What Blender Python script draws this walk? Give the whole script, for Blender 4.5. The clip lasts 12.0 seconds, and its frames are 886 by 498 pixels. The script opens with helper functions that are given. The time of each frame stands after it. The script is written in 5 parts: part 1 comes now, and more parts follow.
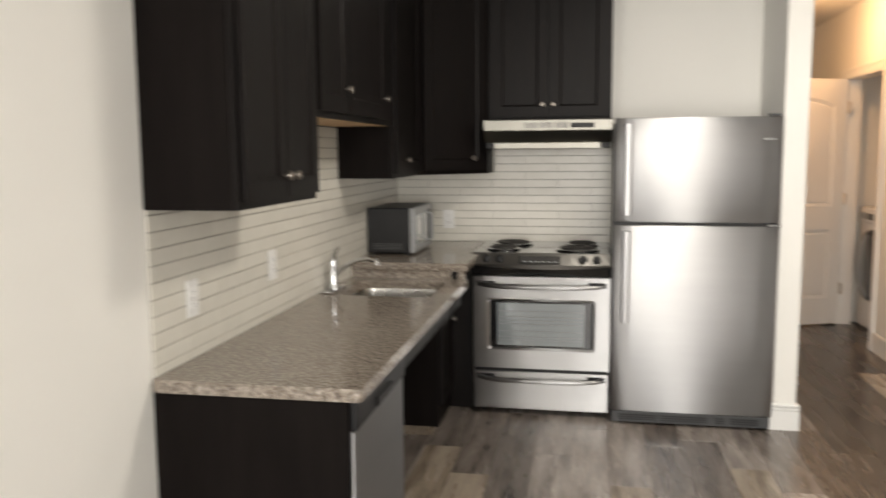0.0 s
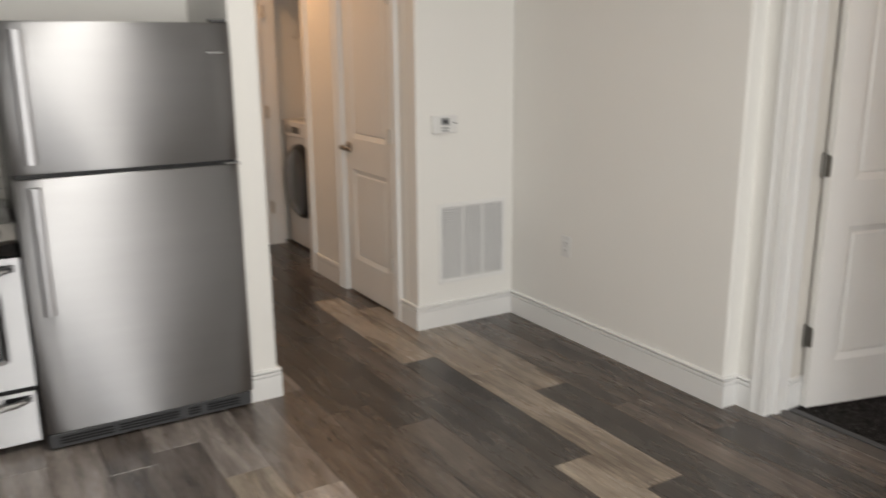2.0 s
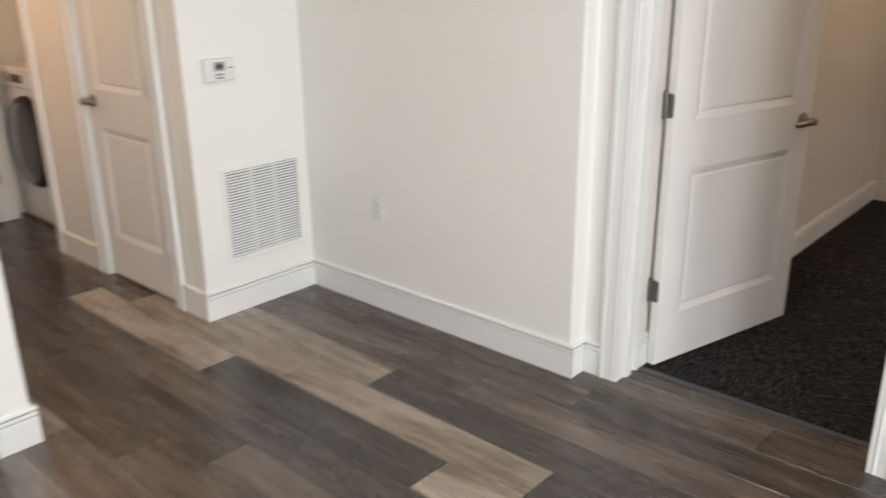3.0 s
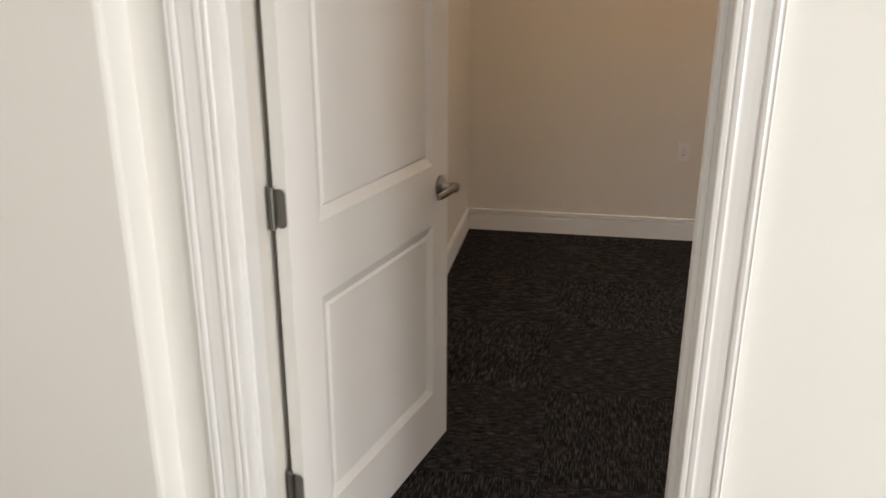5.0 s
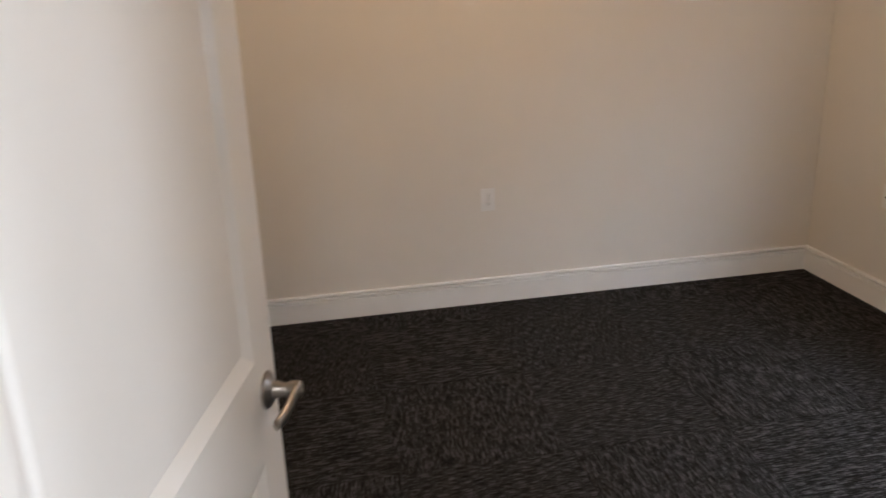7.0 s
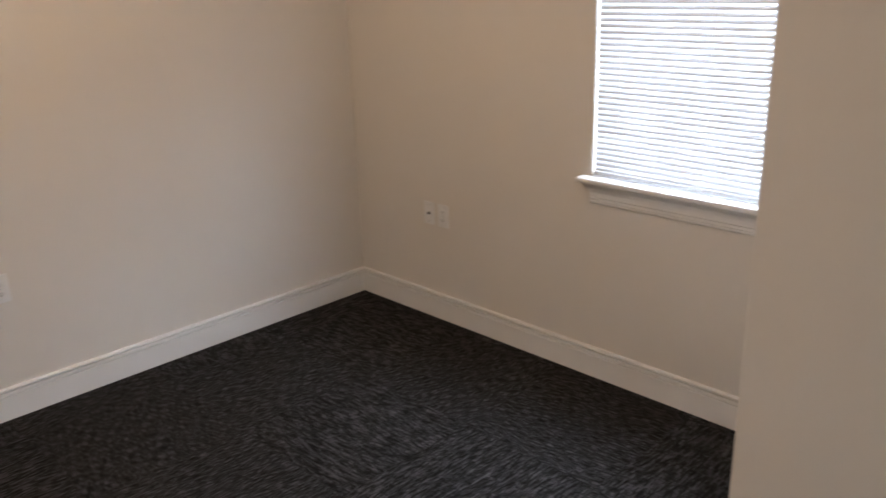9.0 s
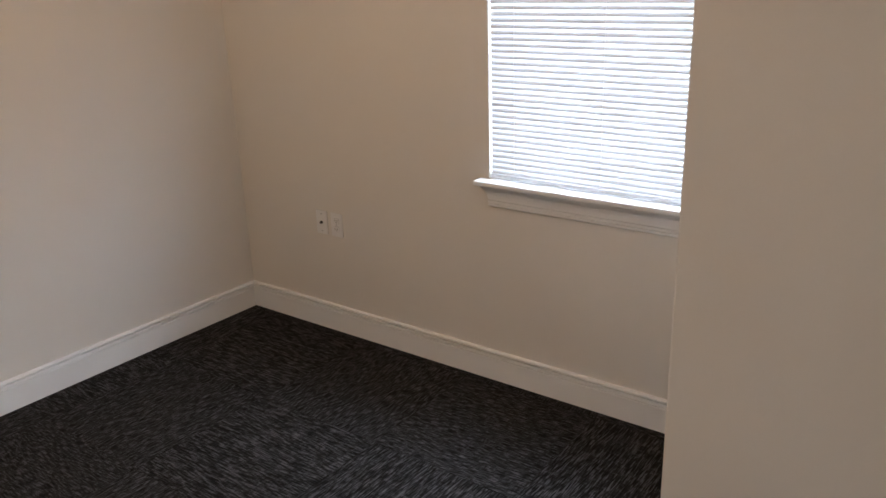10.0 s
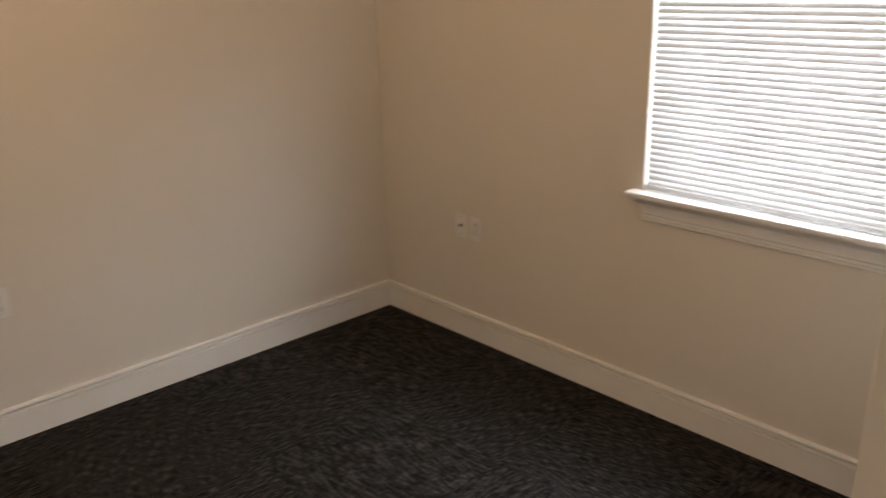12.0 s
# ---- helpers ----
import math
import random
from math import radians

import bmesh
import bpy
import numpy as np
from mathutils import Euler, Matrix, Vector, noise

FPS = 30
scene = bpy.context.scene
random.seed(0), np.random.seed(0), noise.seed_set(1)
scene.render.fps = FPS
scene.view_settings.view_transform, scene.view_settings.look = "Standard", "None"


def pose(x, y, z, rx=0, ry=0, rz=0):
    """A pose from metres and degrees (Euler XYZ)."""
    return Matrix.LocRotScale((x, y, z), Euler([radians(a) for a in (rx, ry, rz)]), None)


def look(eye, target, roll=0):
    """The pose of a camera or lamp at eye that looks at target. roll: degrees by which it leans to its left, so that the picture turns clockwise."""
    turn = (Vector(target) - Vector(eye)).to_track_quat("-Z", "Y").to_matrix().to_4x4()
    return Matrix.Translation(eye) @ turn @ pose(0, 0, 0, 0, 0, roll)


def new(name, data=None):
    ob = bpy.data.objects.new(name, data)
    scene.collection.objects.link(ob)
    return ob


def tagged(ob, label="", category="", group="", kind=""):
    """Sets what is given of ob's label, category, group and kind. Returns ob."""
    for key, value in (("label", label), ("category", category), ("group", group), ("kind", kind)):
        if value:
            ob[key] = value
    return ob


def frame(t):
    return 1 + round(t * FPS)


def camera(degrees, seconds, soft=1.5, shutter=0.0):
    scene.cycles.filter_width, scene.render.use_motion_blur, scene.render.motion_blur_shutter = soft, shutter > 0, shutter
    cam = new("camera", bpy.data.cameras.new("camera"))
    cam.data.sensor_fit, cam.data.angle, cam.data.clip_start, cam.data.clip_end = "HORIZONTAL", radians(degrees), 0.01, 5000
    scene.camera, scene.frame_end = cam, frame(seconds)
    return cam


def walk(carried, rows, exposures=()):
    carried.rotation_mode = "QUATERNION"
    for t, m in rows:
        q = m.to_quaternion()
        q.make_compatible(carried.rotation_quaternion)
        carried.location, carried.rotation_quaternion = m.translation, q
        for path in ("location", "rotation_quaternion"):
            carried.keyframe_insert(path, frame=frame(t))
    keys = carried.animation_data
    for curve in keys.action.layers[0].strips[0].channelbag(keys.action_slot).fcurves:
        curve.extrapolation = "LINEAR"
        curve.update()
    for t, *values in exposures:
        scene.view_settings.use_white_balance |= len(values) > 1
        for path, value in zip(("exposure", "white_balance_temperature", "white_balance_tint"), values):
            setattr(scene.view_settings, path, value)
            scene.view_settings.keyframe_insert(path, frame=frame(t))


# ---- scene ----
cam = camera(57.5, 12.0, shutter=0.5)
PATH = [
    (0, (0.361, 0.462, 1.473), (0.0, 2.414, 1.235), -0.4),
    (0.4, (0.352, 0.62, 1.46), (0.237, 2.589, 1.127), -0.5),
    (0.5, (0.355, 0.677, 1.495), (0.286, 2.641, 1.127), -0.5),
    (1, (0.31, 0.912, 1.483), (0.509, 2.861, 1.089), -0.6),
    (1.5, (0.277, 1.243, 1.533), (0.883, 3.103, 1.12), -0.3),
    (2, (0.317, 1.531, 1.541), (1.317, 3.194, 1.057), -0.4),
    (2.5, (0.424, 1.859, 1.562), (1.629, 3.33, 0.942), -0.6),
    (3, (0.562, 2.159, 1.557), (1.968, 3.419, 0.896), -0.6),
    (3.5, (0.829, 2.387, 1.53), (2.432, 3.386, 0.874), -0.5),
    (3.7, (0.971, 2.437, 1.514), (2.622, 3.367, 0.874), -0.7),
    (5.3, (1.846, 2.968, 1.576), (3.727, 3.165, 0.925), -0.5),
    (5.5, (1.949, 3.03, 1.564), (3.839, 3.16, 0.923), -1.3),
    (6, (2.244, 3.149, 1.566), (4.139, 3.101, 0.929), -1.4),
    (6.5, (2.534, 3.201, 1.595), (4.421, 3.013, 0.96), -1.6),
    (6.7, (2.642, 3.227, 1.6), (4.523, 2.983, 0.965), -1.8),
    (8.3, (3.24, 3.08, 1.665), (4.831, 2.06, 1.01), -1.7),
    (8.5, (3.242, 3.073, 1.672), (4.768, 1.959, 1.019), -1.8),
    (9, (3.233, 3.079, 1.675), (4.588, 1.759, 1.026), -1.9),
    (9.5, (3.282, 3.068, 1.672), (4.494, 1.617, 1.02), -1.9),
    (10, (3.351, 3.033, 1.679), (4.49, 1.527, 1.019), -1.9),
    (10.5, (3.481, 2.969, 1.678), (4.57, 1.43, 1.009), -1.9),
    (11, (3.581, 2.955, 1.656), (4.628, 1.387, 0.99), -1.8),
    (11.5, (3.568, 2.928, 1.657), (4.696, 1.415, 0.994), -1.7),
    (12, (3.469, 2.914, 1.648), (4.862, 1.633, 1.002), -1.5),
]
walk(cam, [(t, look(eye, target, roll)) for t, eye, target, roll in PATH],
     exposures=[(0.0, 0.0, 6800, 10), (0.5, 0.15, 6500, 10), (1.5, 0.05, 6750, 10), (2.0, -0.5, 6500, 10), (2.5, -0.28, 6450, 10), (3.0, 0.0, 6250, 10),
                (3.5, 0.12, 6300, 10), (5.5, -0.05, 6550, 10), (6.0, 0.16, 6500, 10), (6.5, 0.5, 6000, 10), (8.3, 0.54, 5800, 10), (9.5, 0.45, 5700, 10), (11.0, 0.28, 6000, 10), (12.0, 0.2, 6700, 10)])

# ---- world and light ----
WORLD = bpy.data.worlds.new("sky")
scene.world = WORLD
WORLD.use_nodes = True
wn = WORLD.node_tree
sky = wn.nodes.new("ShaderNodeTexSky")
sky.sky_type = "NISHITA"
sky.sun_disc = False
sky.sun_elevation = radians(40)
sky.sun_rotation = radians(160)
wn.links.new(sky.outputs[0], wn.nodes["Background"].inputs[0])
wn.nodes["Background"].inputs[1].default_value = 0.1


def area(name, m, sx, sy, watts, colour):
    d = bpy.data.lights.new(name, "AREA")
    d.shape, d.size, d.size_y, d.energy, d.color = "RECTANGLE", sx, sy, watts, colour
    ob = new(name, d)
    ob.matrix_world = m
    return ob


def bulb(name, x, y, z, watts, colour, radius=0.09):
    d = bpy.data.lights.new(name, "POINT")
    d.energy, d.color, d.shadow_soft_size = watts, colour, radius
    ob = new(name, d)
    ob.location = (x, y, z)
    return ob


sun = bpy.data.lights.new("sun", "SUN")
sun.energy, sun.angle, sun.color = 1.0, radians(10), (1.0, 0.96, 0.9)
sun_ob = new("sun", sun)
sun_ob.matrix_world = look((0, 0, 0), (-0.26, 0.72, -0.64))

# daylight in the window openings
XW_IN = -0.83
area("daylight_south", look((1.1, -2.58, 1.33), (1.1, 3.0, 1.2)), 1.7, 2.1, 130.0, (1.0, 0.985, 0.96))
# the west lamp is added fill for the bedroom door and alcove wall
area("west_fill_daylight", look((XW_IN, -1.45, 1.4), (3.0, -1.0, 1.2)), 1.6, 1.9, 140.0, (1.0, 0.98, 0.95))
area("daylight_bedroom", look((4.59, 0.29, 1.5), (4.59, 3.0, 1.35)), 0.9, 1.2, 50.0, (0.90, 0.955, 1.0))
# ceiling lamps, all unseen: warm bulbs inferred, kitchen panel added to brighten the floor
panel = area("kitchen_fill_panel", look((0.95, 3.5, 2.575), (0.95, 3.5001, 0)), 0.5, 0.5, 30.0, (1.0, 0.95, 0.87))
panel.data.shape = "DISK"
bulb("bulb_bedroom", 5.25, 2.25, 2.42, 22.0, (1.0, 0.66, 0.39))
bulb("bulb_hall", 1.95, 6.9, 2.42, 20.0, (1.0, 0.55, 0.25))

# ---- materials ----


def nodes_of(name):
    m = bpy.data.materials.new(name)
    m.use_nodes = True
    return m, m.node_tree.nodes, m.node_tree.links, m.node_tree.nodes["Principled BSDF"]


def surface(name, a, b=None, rough=0.5, metal=0.0, scale=6.0, fine=120.0, bump=0.0, stretch=(1, 1, 1), spread=0.1, coat=0.0, per_object=0.0, brushed=None, gloss=0.5):
    """Colour between a and b by a broad and a fine noise; roughness varied; fine relief."""
    m, n, l, p = nodes_of(name)
    b = b or tuple(c * 0.9 for c in a)
    tc = n.new("ShaderNodeTexCoord")
    mp = n.new("ShaderNodeMapping")
    mp.inputs["Scale"].default_value = stretch
    l.new(tc.outputs["Object"], mp.inputs[0])
    vec = mp.outputs[0]
    if per_object:
        info = n.new("ShaderNodeObjectInfo")
        add = n.new("ShaderNodeVectorMath")
        add.operation = "MULTIPLY_ADD"
        comb = n.new("ShaderNodeCombineXYZ")
        for s in comb.inputs:
            l.new(info.outputs["Random"], s)
        l.new(comb.outputs[0], add.inputs[0])
        add.inputs[1].default_value = (17, 31, 23)
        l.new(vec, add.inputs[2])
        vec = add.outputs[0]
    big, small = n.new("ShaderNodeTexNoise"), n.new("ShaderNodeTexNoise")
    big.inputs["Scale"].default_value, small.inputs["Scale"].default_value = scale, fine
    big.inputs["Detail"].default_value, small.inputs["Detail"].default_value = 5, 3
    for t in (big, small):
        l.new(vec, t.inputs["Vector"])
    mix = n.new("ShaderNodeMath")
    mix.operation = "MULTIPLY_ADD"
    l.new(small.outputs[0], mix.inputs[0])
    mix.inputs[1].default_value = 0.4
    half = n.new("ShaderNodeMath")
    half.operation = "MULTIPLY_ADD"
    l.new(big.outputs[0], half.inputs[0])
    half.inputs[1].default_value = 1.2
    half.inputs[2].default_value = -0.3
    l.new(half.outputs[0], mix.inputs[2])
    ramp = n.new("ShaderNodeValToRGB")
    ramp.color_ramp.elements[0].position, ramp.color_ramp.elements[1].position = 0.25, 0.85
    ramp.color_ramp.elements[0].color, ramp.color_ramp.elements[1].color = (*a, 1), (*b, 1)
    l.new(mix.outputs[0], ramp.inputs[0])
    col = ramp.outputs[0]
    if per_object:
        hsv = n.new("ShaderNodeHueSaturation")
        val = n.new("ShaderNodeMath")
        val.operation = "MULTIPLY_ADD"
        l.new(info.outputs["Random"], val.inputs[0])
        val.inputs[1].default_value, val.inputs[2].default_value = per_object, 1 - per_object / 2
        l.new(val.outputs[0], hsv.inputs["Value"])
        l.new(col, hsv.inputs["Color"])
        col = hsv.outputs[0]
    l.new(col, p.inputs["Base Color"])
    r = n.new("ShaderNodeMath")
    r.operation = "MULTIPLY_ADD"
    l.new(big.outputs[0], r.inputs[0])
    r.inputs[1].default_value, r.inputs[2].default_value = spread, rough - spread / 2
    l.new(r.outputs[0], p.inputs["Roughness"])
    p.inputs["Metallic"].default_value = metal
    p.inputs["Coat Weight"].default_value = coat
    p.inputs["Specular IOR Level"].default_value = gloss
    if brushed is not None:
        tg = n.new("ShaderNodeTangent")
        tg.direction_type, tg.axis = "RADIAL", "Z"
        l.new(tg.outputs[0], p.inputs["Tangent"])
        p.inputs["Anisotropic"].default_value = 1.0
        p.inputs["Anisotropic Rotation"].default_value = brushed
    if bump:
        bp = n.new("ShaderNodeBump")
        bp.inputs["Strength"].default_value, bp.inputs["Distance"].default_value = bump, 0.002
        l.new(small.outputs[0], bp.inputs["Height"])
        l.new(bp.outputs[0], p.inputs["Normal"])
    return m


WALL = surface("wall_paint", (0.845, 0.835, 0.805), (0.825, 0.815, 0.785), 0.75, scale=1.5, fine=260, bump=0.12)
BEDWALL = surface("bedroom_paint", (0.72, 0.69, 0.64), (0.69, 0.66, 0.61), 0.75, scale=1.5, fine=260, bump=0.12)
CEIL = surface("ceiling_paint", (0.80, 0.79, 0.76), None, 0.85, scale=2, fine=150, bump=0.2)
TRIM = surface("trim_paint", (0.83, 0.83, 0.82), (0.80, 0.80, 0.79), 0.32, scale=3, fine=200, bump=0.03)
DOORP = surface("door_paint", (0.82, 0.81, 0.79), (0.79, 0.78, 0.76), 0.38, scale=3, fine=180, bump=0.05)
ESPRESSO = surface("espresso_wood", (0.0050, 0.0040, 0.0040), (0.0095, 0.0072, 0.0066), 0.42, scale=5, fine=60, bump=0.06, stretch=(6, 6, 0.7), gloss=0.13)
ENDPANEL = surface("espresso_panel", (0.0055, 0.0042, 0.0040), (0.010, 0.0078, 0.0072), 0.5, scale=4, fine=60, bump=0.05, stretch=(5, 5, 0.6), gloss=0.06)
RAWWOOD = surface("raw_wood_underside", (0.62, 0.42, 0.24), (0.50, 0.33, 0.18), 0.6, scale=5, fine=40, stretch=(6, 1, 1), bump=0.1)
NICKEL = surface("brushed_nickel", (0.33, 0.30, 0.27), None, 0.3, 1.0, scale=20, fine=300)
HINGE = surface("dark_nickel", (0.20, 0.19, 0.175), None, 0.38, 1.0, scale=20, fine=300)
HALLHINGE = surface("pale_nickel", (0.62, 0.58, 0.52), None, 0.4, 0.6, scale=20, fine=300)
CHROME = surface("chrome", (0.62, 0.63, 0.65), None, 0.07, 1.0, scale=5, fine=50, spread=0.03)
STEEL = surface("brushed_steel", (0.40, 0.40, 0.408), (0.38, 0.38, 0.388), 0.46, 1.0, scale=2, fine=90, stretch=(1, 1, 8), spread=0.015, brushed=0.25)
GRIPST = surface("satin_grip_steel", (0.46, 0.46, 0.47), (0.43, 0.43, 0.44), 0.42, 1.0, scale=4, fine=120)
STEELH = surface("brushed_steel_across", (0.44, 0.44, 0.445), (0.42, 0.42, 0.425), 0.40, 1.0, scale=2, fine=90, stretch=(1, 1, 8), spread=0.015, brushed=0.25)
PANELST = surface("dark_panel_steel", (0.15, 0.145, 0.135), (0.13, 0.125, 0.12), 0.36, 1.0, scale=3, fine=160)
HOODST = surface("dull_hood_steel", (0.24, 0.235, 0.21), (0.22, 0.21, 0.19), 0.36, 1.0, scale=3, fine=160)
SINKST = surface("satin_sink_steel", (0.42, 0.41, 0.39), (0.36, 0.35, 0.33), 0.26, 1.0, scale=4, fine=120)
BLACK = surface("black_plastic", (0.010, 0.010, 0.011), (0.016, 0.016, 0.017), 0.4, scale=8, fine=200, bump=0.04, gloss=0.25)
GLOSSBLACK = surface("black_enamel", (0.010, 0.010, 0.011), None, 0.12, scale=4, fine=80, coat=0.5, spread=0.05)
COIL = surface("burner_iron", (0.02, 0.019, 0.018), (0.035, 0.03, 0.028), 0.55, scale=20, fine=200, bump=0.1)
# grey-blue base puts a window's reflection into the glass colour
SHEENGLASS = surface("sheen_painted_glass", (0.20, 0.225, 0.24), (0.24, 0.265, 0.28), 0.1, scale=3, fine=50, coat=1.0, spread=0.03)
DARKGREY = surface("dark_grey_plastic", (0.06, 0.062, 0.066), None, 0.45, scale=8, fine=200, bump=0.05)
SHADOWGREY = surface("louvre_gap_shade", (0.17, 0.18, 0.20), None, 0.8, scale=8, fine=300, bump=0.2)
MIDGREY = surface("grey_plastic", (0.30, 0.31, 0.32), None, 0.4, scale=8, fine=200)
WHITEPL = surface("white_plastic", (0.80, 0.80, 0.79), None, 0.35, scale=10, fine=200)
WASHER = surface("white_enamel", (0.78, 0.78, 0.78), None, 0.25, scale=4, fine=80, coat=0.3)
TILE = surface("white_glazed_tile", (0.70, 0.68, 0.62), (0.64, 0.62, 0.56), 0.25, scale=9, fine=60, bump=0.03, per_object=0.05)
GROUT = surface("grey_grout", (0.20, 0.19, 0.17), None, 0.9, scale=20, fine=300, bump=0.2)
SUBFLOOR = surface("subfloor", (0.03, 0.027, 0.025), None, 0.9)


def granite():
    m, n, l, p = nodes_of("speckled_granite")
    tc = n.new("ShaderNodeTexCoord")
    v = n.new("ShaderNodeTexVoronoi")
    v.inputs["Scale"].default_value = 170
    v2 = n.new("ShaderNodeTexNoise")
    v2.inputs["Scale"].default_value, v2.inputs["Detail"].default_value = 85, 6
    v3 = n.new("ShaderNodeTexNoise")
    v3.inputs["Scale"].default_value = 9
    for t in (v, v2, v3):
        l.new(tc.outputs["Object"], t.inputs["Vector"])
    r1 = n.new("ShaderNodeValToRGB")
    e = r1.color_ramp.elements
    e[0].position, e[0].color = 0.32, (0.055, 0.042, 0.035, 1)
    e[1].position, e[1].color = 0.72, (0.60, 0.55, 0.48, 1)
    for pos, c in ((0.42, (0.13, 0.098, 0.076, 1)), (0.50, (0.25, 0.205, 0.168, 1)), (0.60, (0.37, 0.325, 0.28, 1))):
        q = e.new(pos)
        q.color = c
    l.new(v2.outputs[0], r1.inputs[0])
    r2 = n.new("ShaderNodeValToRGB")
    r2.color_ramp.elements[0].color, r2.color_ramp.elements[1].color = (0.15, 0.118, 0.098, 1), (0.47, 0.44, 0.40, 1)
    sep = n.new("ShaderNodeSeparateColor")
    l.new(v.outputs["Color"], sep.inputs[0])
    l.new(sep.outputs[0], r2.inputs[0])
    mx = n.new("ShaderNodeMix")
    mx.data_type = "RGBA"
    mx.inputs[0].default_value = 0.45
    l.new(r1.outputs[0], mx.inputs[6])
    l.new(r2.outputs[0], mx.inputs[7])
    m2 = n.new("ShaderNodeMix")
    m2.data_type, m2.blend_type = "RGBA", "MULTIPLY"
    r3 = n.new("ShaderNodeValToRGB")
    r3.color_ramp.elements[0].color, r3.color_ramp.elements[1].color = (0.8, 0.78, 0.75, 1), (1, 1, 1, 1)
    l.new(v3.outputs[0], r3.inputs[0])
    m2.inputs[0].default_value = 1.0
    l.new(mx.outputs[2], m2.inputs[6])
    l.new(r3.outputs[0], m2.inputs[7])
    l.new(m2.outputs[2], p.inputs["Base Color"])
    p.inputs["Roughness"].default_value = 0.10
    return m


GRANITE = granite()


def plank_wood(name, dark, mid, light):
    """Weathered vinyl wood: long grain along y, knots and pale scrapes, shifted from plank to plank."""
    m, n, l, p = nodes_of(name)
    tc, info = n.new("ShaderNodeTexCoord"), n.new("ShaderNodeObjectInfo")
    comb = n.new("ShaderNodeCombineXYZ")
    for s in comb.inputs:
        l.new(info.outputs["Random"], s)
    add = n.new("ShaderNodeVectorMath")
    add.operation = "MULTIPLY_ADD"
    l.new(comb.outputs[0], add.inputs[0])
    add.inputs[1].default_value = (13, 29, 7)
    l.new(tc.outputs["Object"], add.inputs[2])
    outs = []
    for sc, noise_scale, det in (((9, 1.1, 1), 2.0, 6), ((60, 3.0, 1), 2.2, 4), ((7.0, 1.0, 1), 1.6, 5)):
        mp = n.new("ShaderNodeMapping")
        mp.inputs["Scale"].default_value = sc
        l.new(add.outputs[0], mp.inputs[0])
        t = n.new("ShaderNodeTexNoise")
        t.inputs["Scale"].default_value, t.inputs["Detail"].default_value = noise_scale, det
        t.inputs["Distortion"].default_value = 0.15
        l.new(mp.outputs[0], t.inputs["Vector"])
        outs.append(t.outputs[0])
    s1 = n.new("ShaderNodeMath")
    s1.operation = "MULTIPLY_ADD"
    l.new(outs[1], s1.inputs[0])
    s1.inputs[1].default_value = 0.45
    l.new(outs[0], s1.inputs[2])
    s2 = n.new("ShaderNodeMath")
    s2.operation = "MULTIPLY_ADD"
    l.new(outs[2], s2.inputs[0])
    s2.inputs[1].default_value = 0.55
    l.new(s1.outputs[0], s2.inputs[2])
    ramp = n.new("ShaderNodeValToRGB")
    e = ramp.color_ramp.elements
    e[0].position, e[0].color = 0.72, (*dark, 1)
    e[1].position, e[1].color = 1.28, (*light, 1)
    q = e.new(0.98)
    q.color = (*mid, 1)
    e[-1].position = 1.0
    sc2 = n.new("ShaderNodeMath")
    sc2.operation = "MULTIPLY_ADD"
    l.new(s2.outputs[0], sc2.inputs[0])
    sc2.inputs[1].default_value, sc2.inputs[2].default_value = 1.5, -1.0
    e[0].position, q.position = 0.12, 0.5
    l.new(sc2.outputs[0], ramp.inputs[0])
    hsv = n.new("ShaderNodeHueSaturation")
    val = n.new("ShaderNodeMath")
    val.operation = "MULTIPLY_ADD"
    l.new(info.outputs["Random"], val.inputs[0])
    val.inputs[1].default_value, val.inputs[2].default_value = 0.3, 0.85
    l.new(val.outputs[0], hsv.inputs["Value"])
    l.new(ramp.outputs[0], hsv.inputs["Color"])
    mk = n.new("ShaderNodeMapping")
    mk.inputs["Scale"].default_value = (62, 6.5, 1)
    l.new(add.outputs[0], mk.inputs[0])
    sc3 = n.new("ShaderNodeTexNoise")
    sc3.inputs["Scale"].default_value, sc3.inputs["Detail"].default_value, sc3.inputs["Roughness"].default_value = 1.6, 8, 0.75
    l.new(mk.outputs[0], sc3.inputs["Vector"])
    wear = n.new("ShaderNodeValToRGB")
    w = wear.color_ramp.elements
    w[0].position, w[0].color = 0.27, (0.42, 0.40, 0.38, 1)
    w[1].position, w[1].color = 0.75, (1.9, 1.86, 1.82, 1)
    for pos, c in ((0.44, (0.88, 0.88, 0.88, 1)), (0.57, (1.07, 1.07, 1.07, 1))):
        w.new(pos).color = c
    l.new(sc3.outputs[0], wear.inputs[0])
    mul = n.new("ShaderNodeMix")
    mul.data_type, mul.blend_type = "RGBA", "MULTIPLY"
    mul.inputs[0].default_value = 1.0
    l.new(hsv.outputs[0], mul.inputs[6])
    l.new(wear.outputs[0], mul.inputs[7])
    l.new(mul.outputs[2], p.inputs["Base Color"])
    r = n.new("ShaderNodeMath")
    r.operation = "MULTIPLY_ADD"
    l.new(outs[2], r.inputs[0])
    r.inputs[1].default_value, r.inputs[2].default_value = 0.12, 0.21
    p.inputs["Specular IOR Level"].default_value = 0.7
    l.new(r.outputs[0], p.inputs["Roughness"])
    bp = n.new("ShaderNodeBump")
    bp.inputs["Strength"].default_value, bp.inputs["Distance"].default_value = 0.15, 0.001
    l.new(outs[1], bp.inputs["Height"])
    l.new(bp.outputs[0], p.inputs["Normal"])
    return m


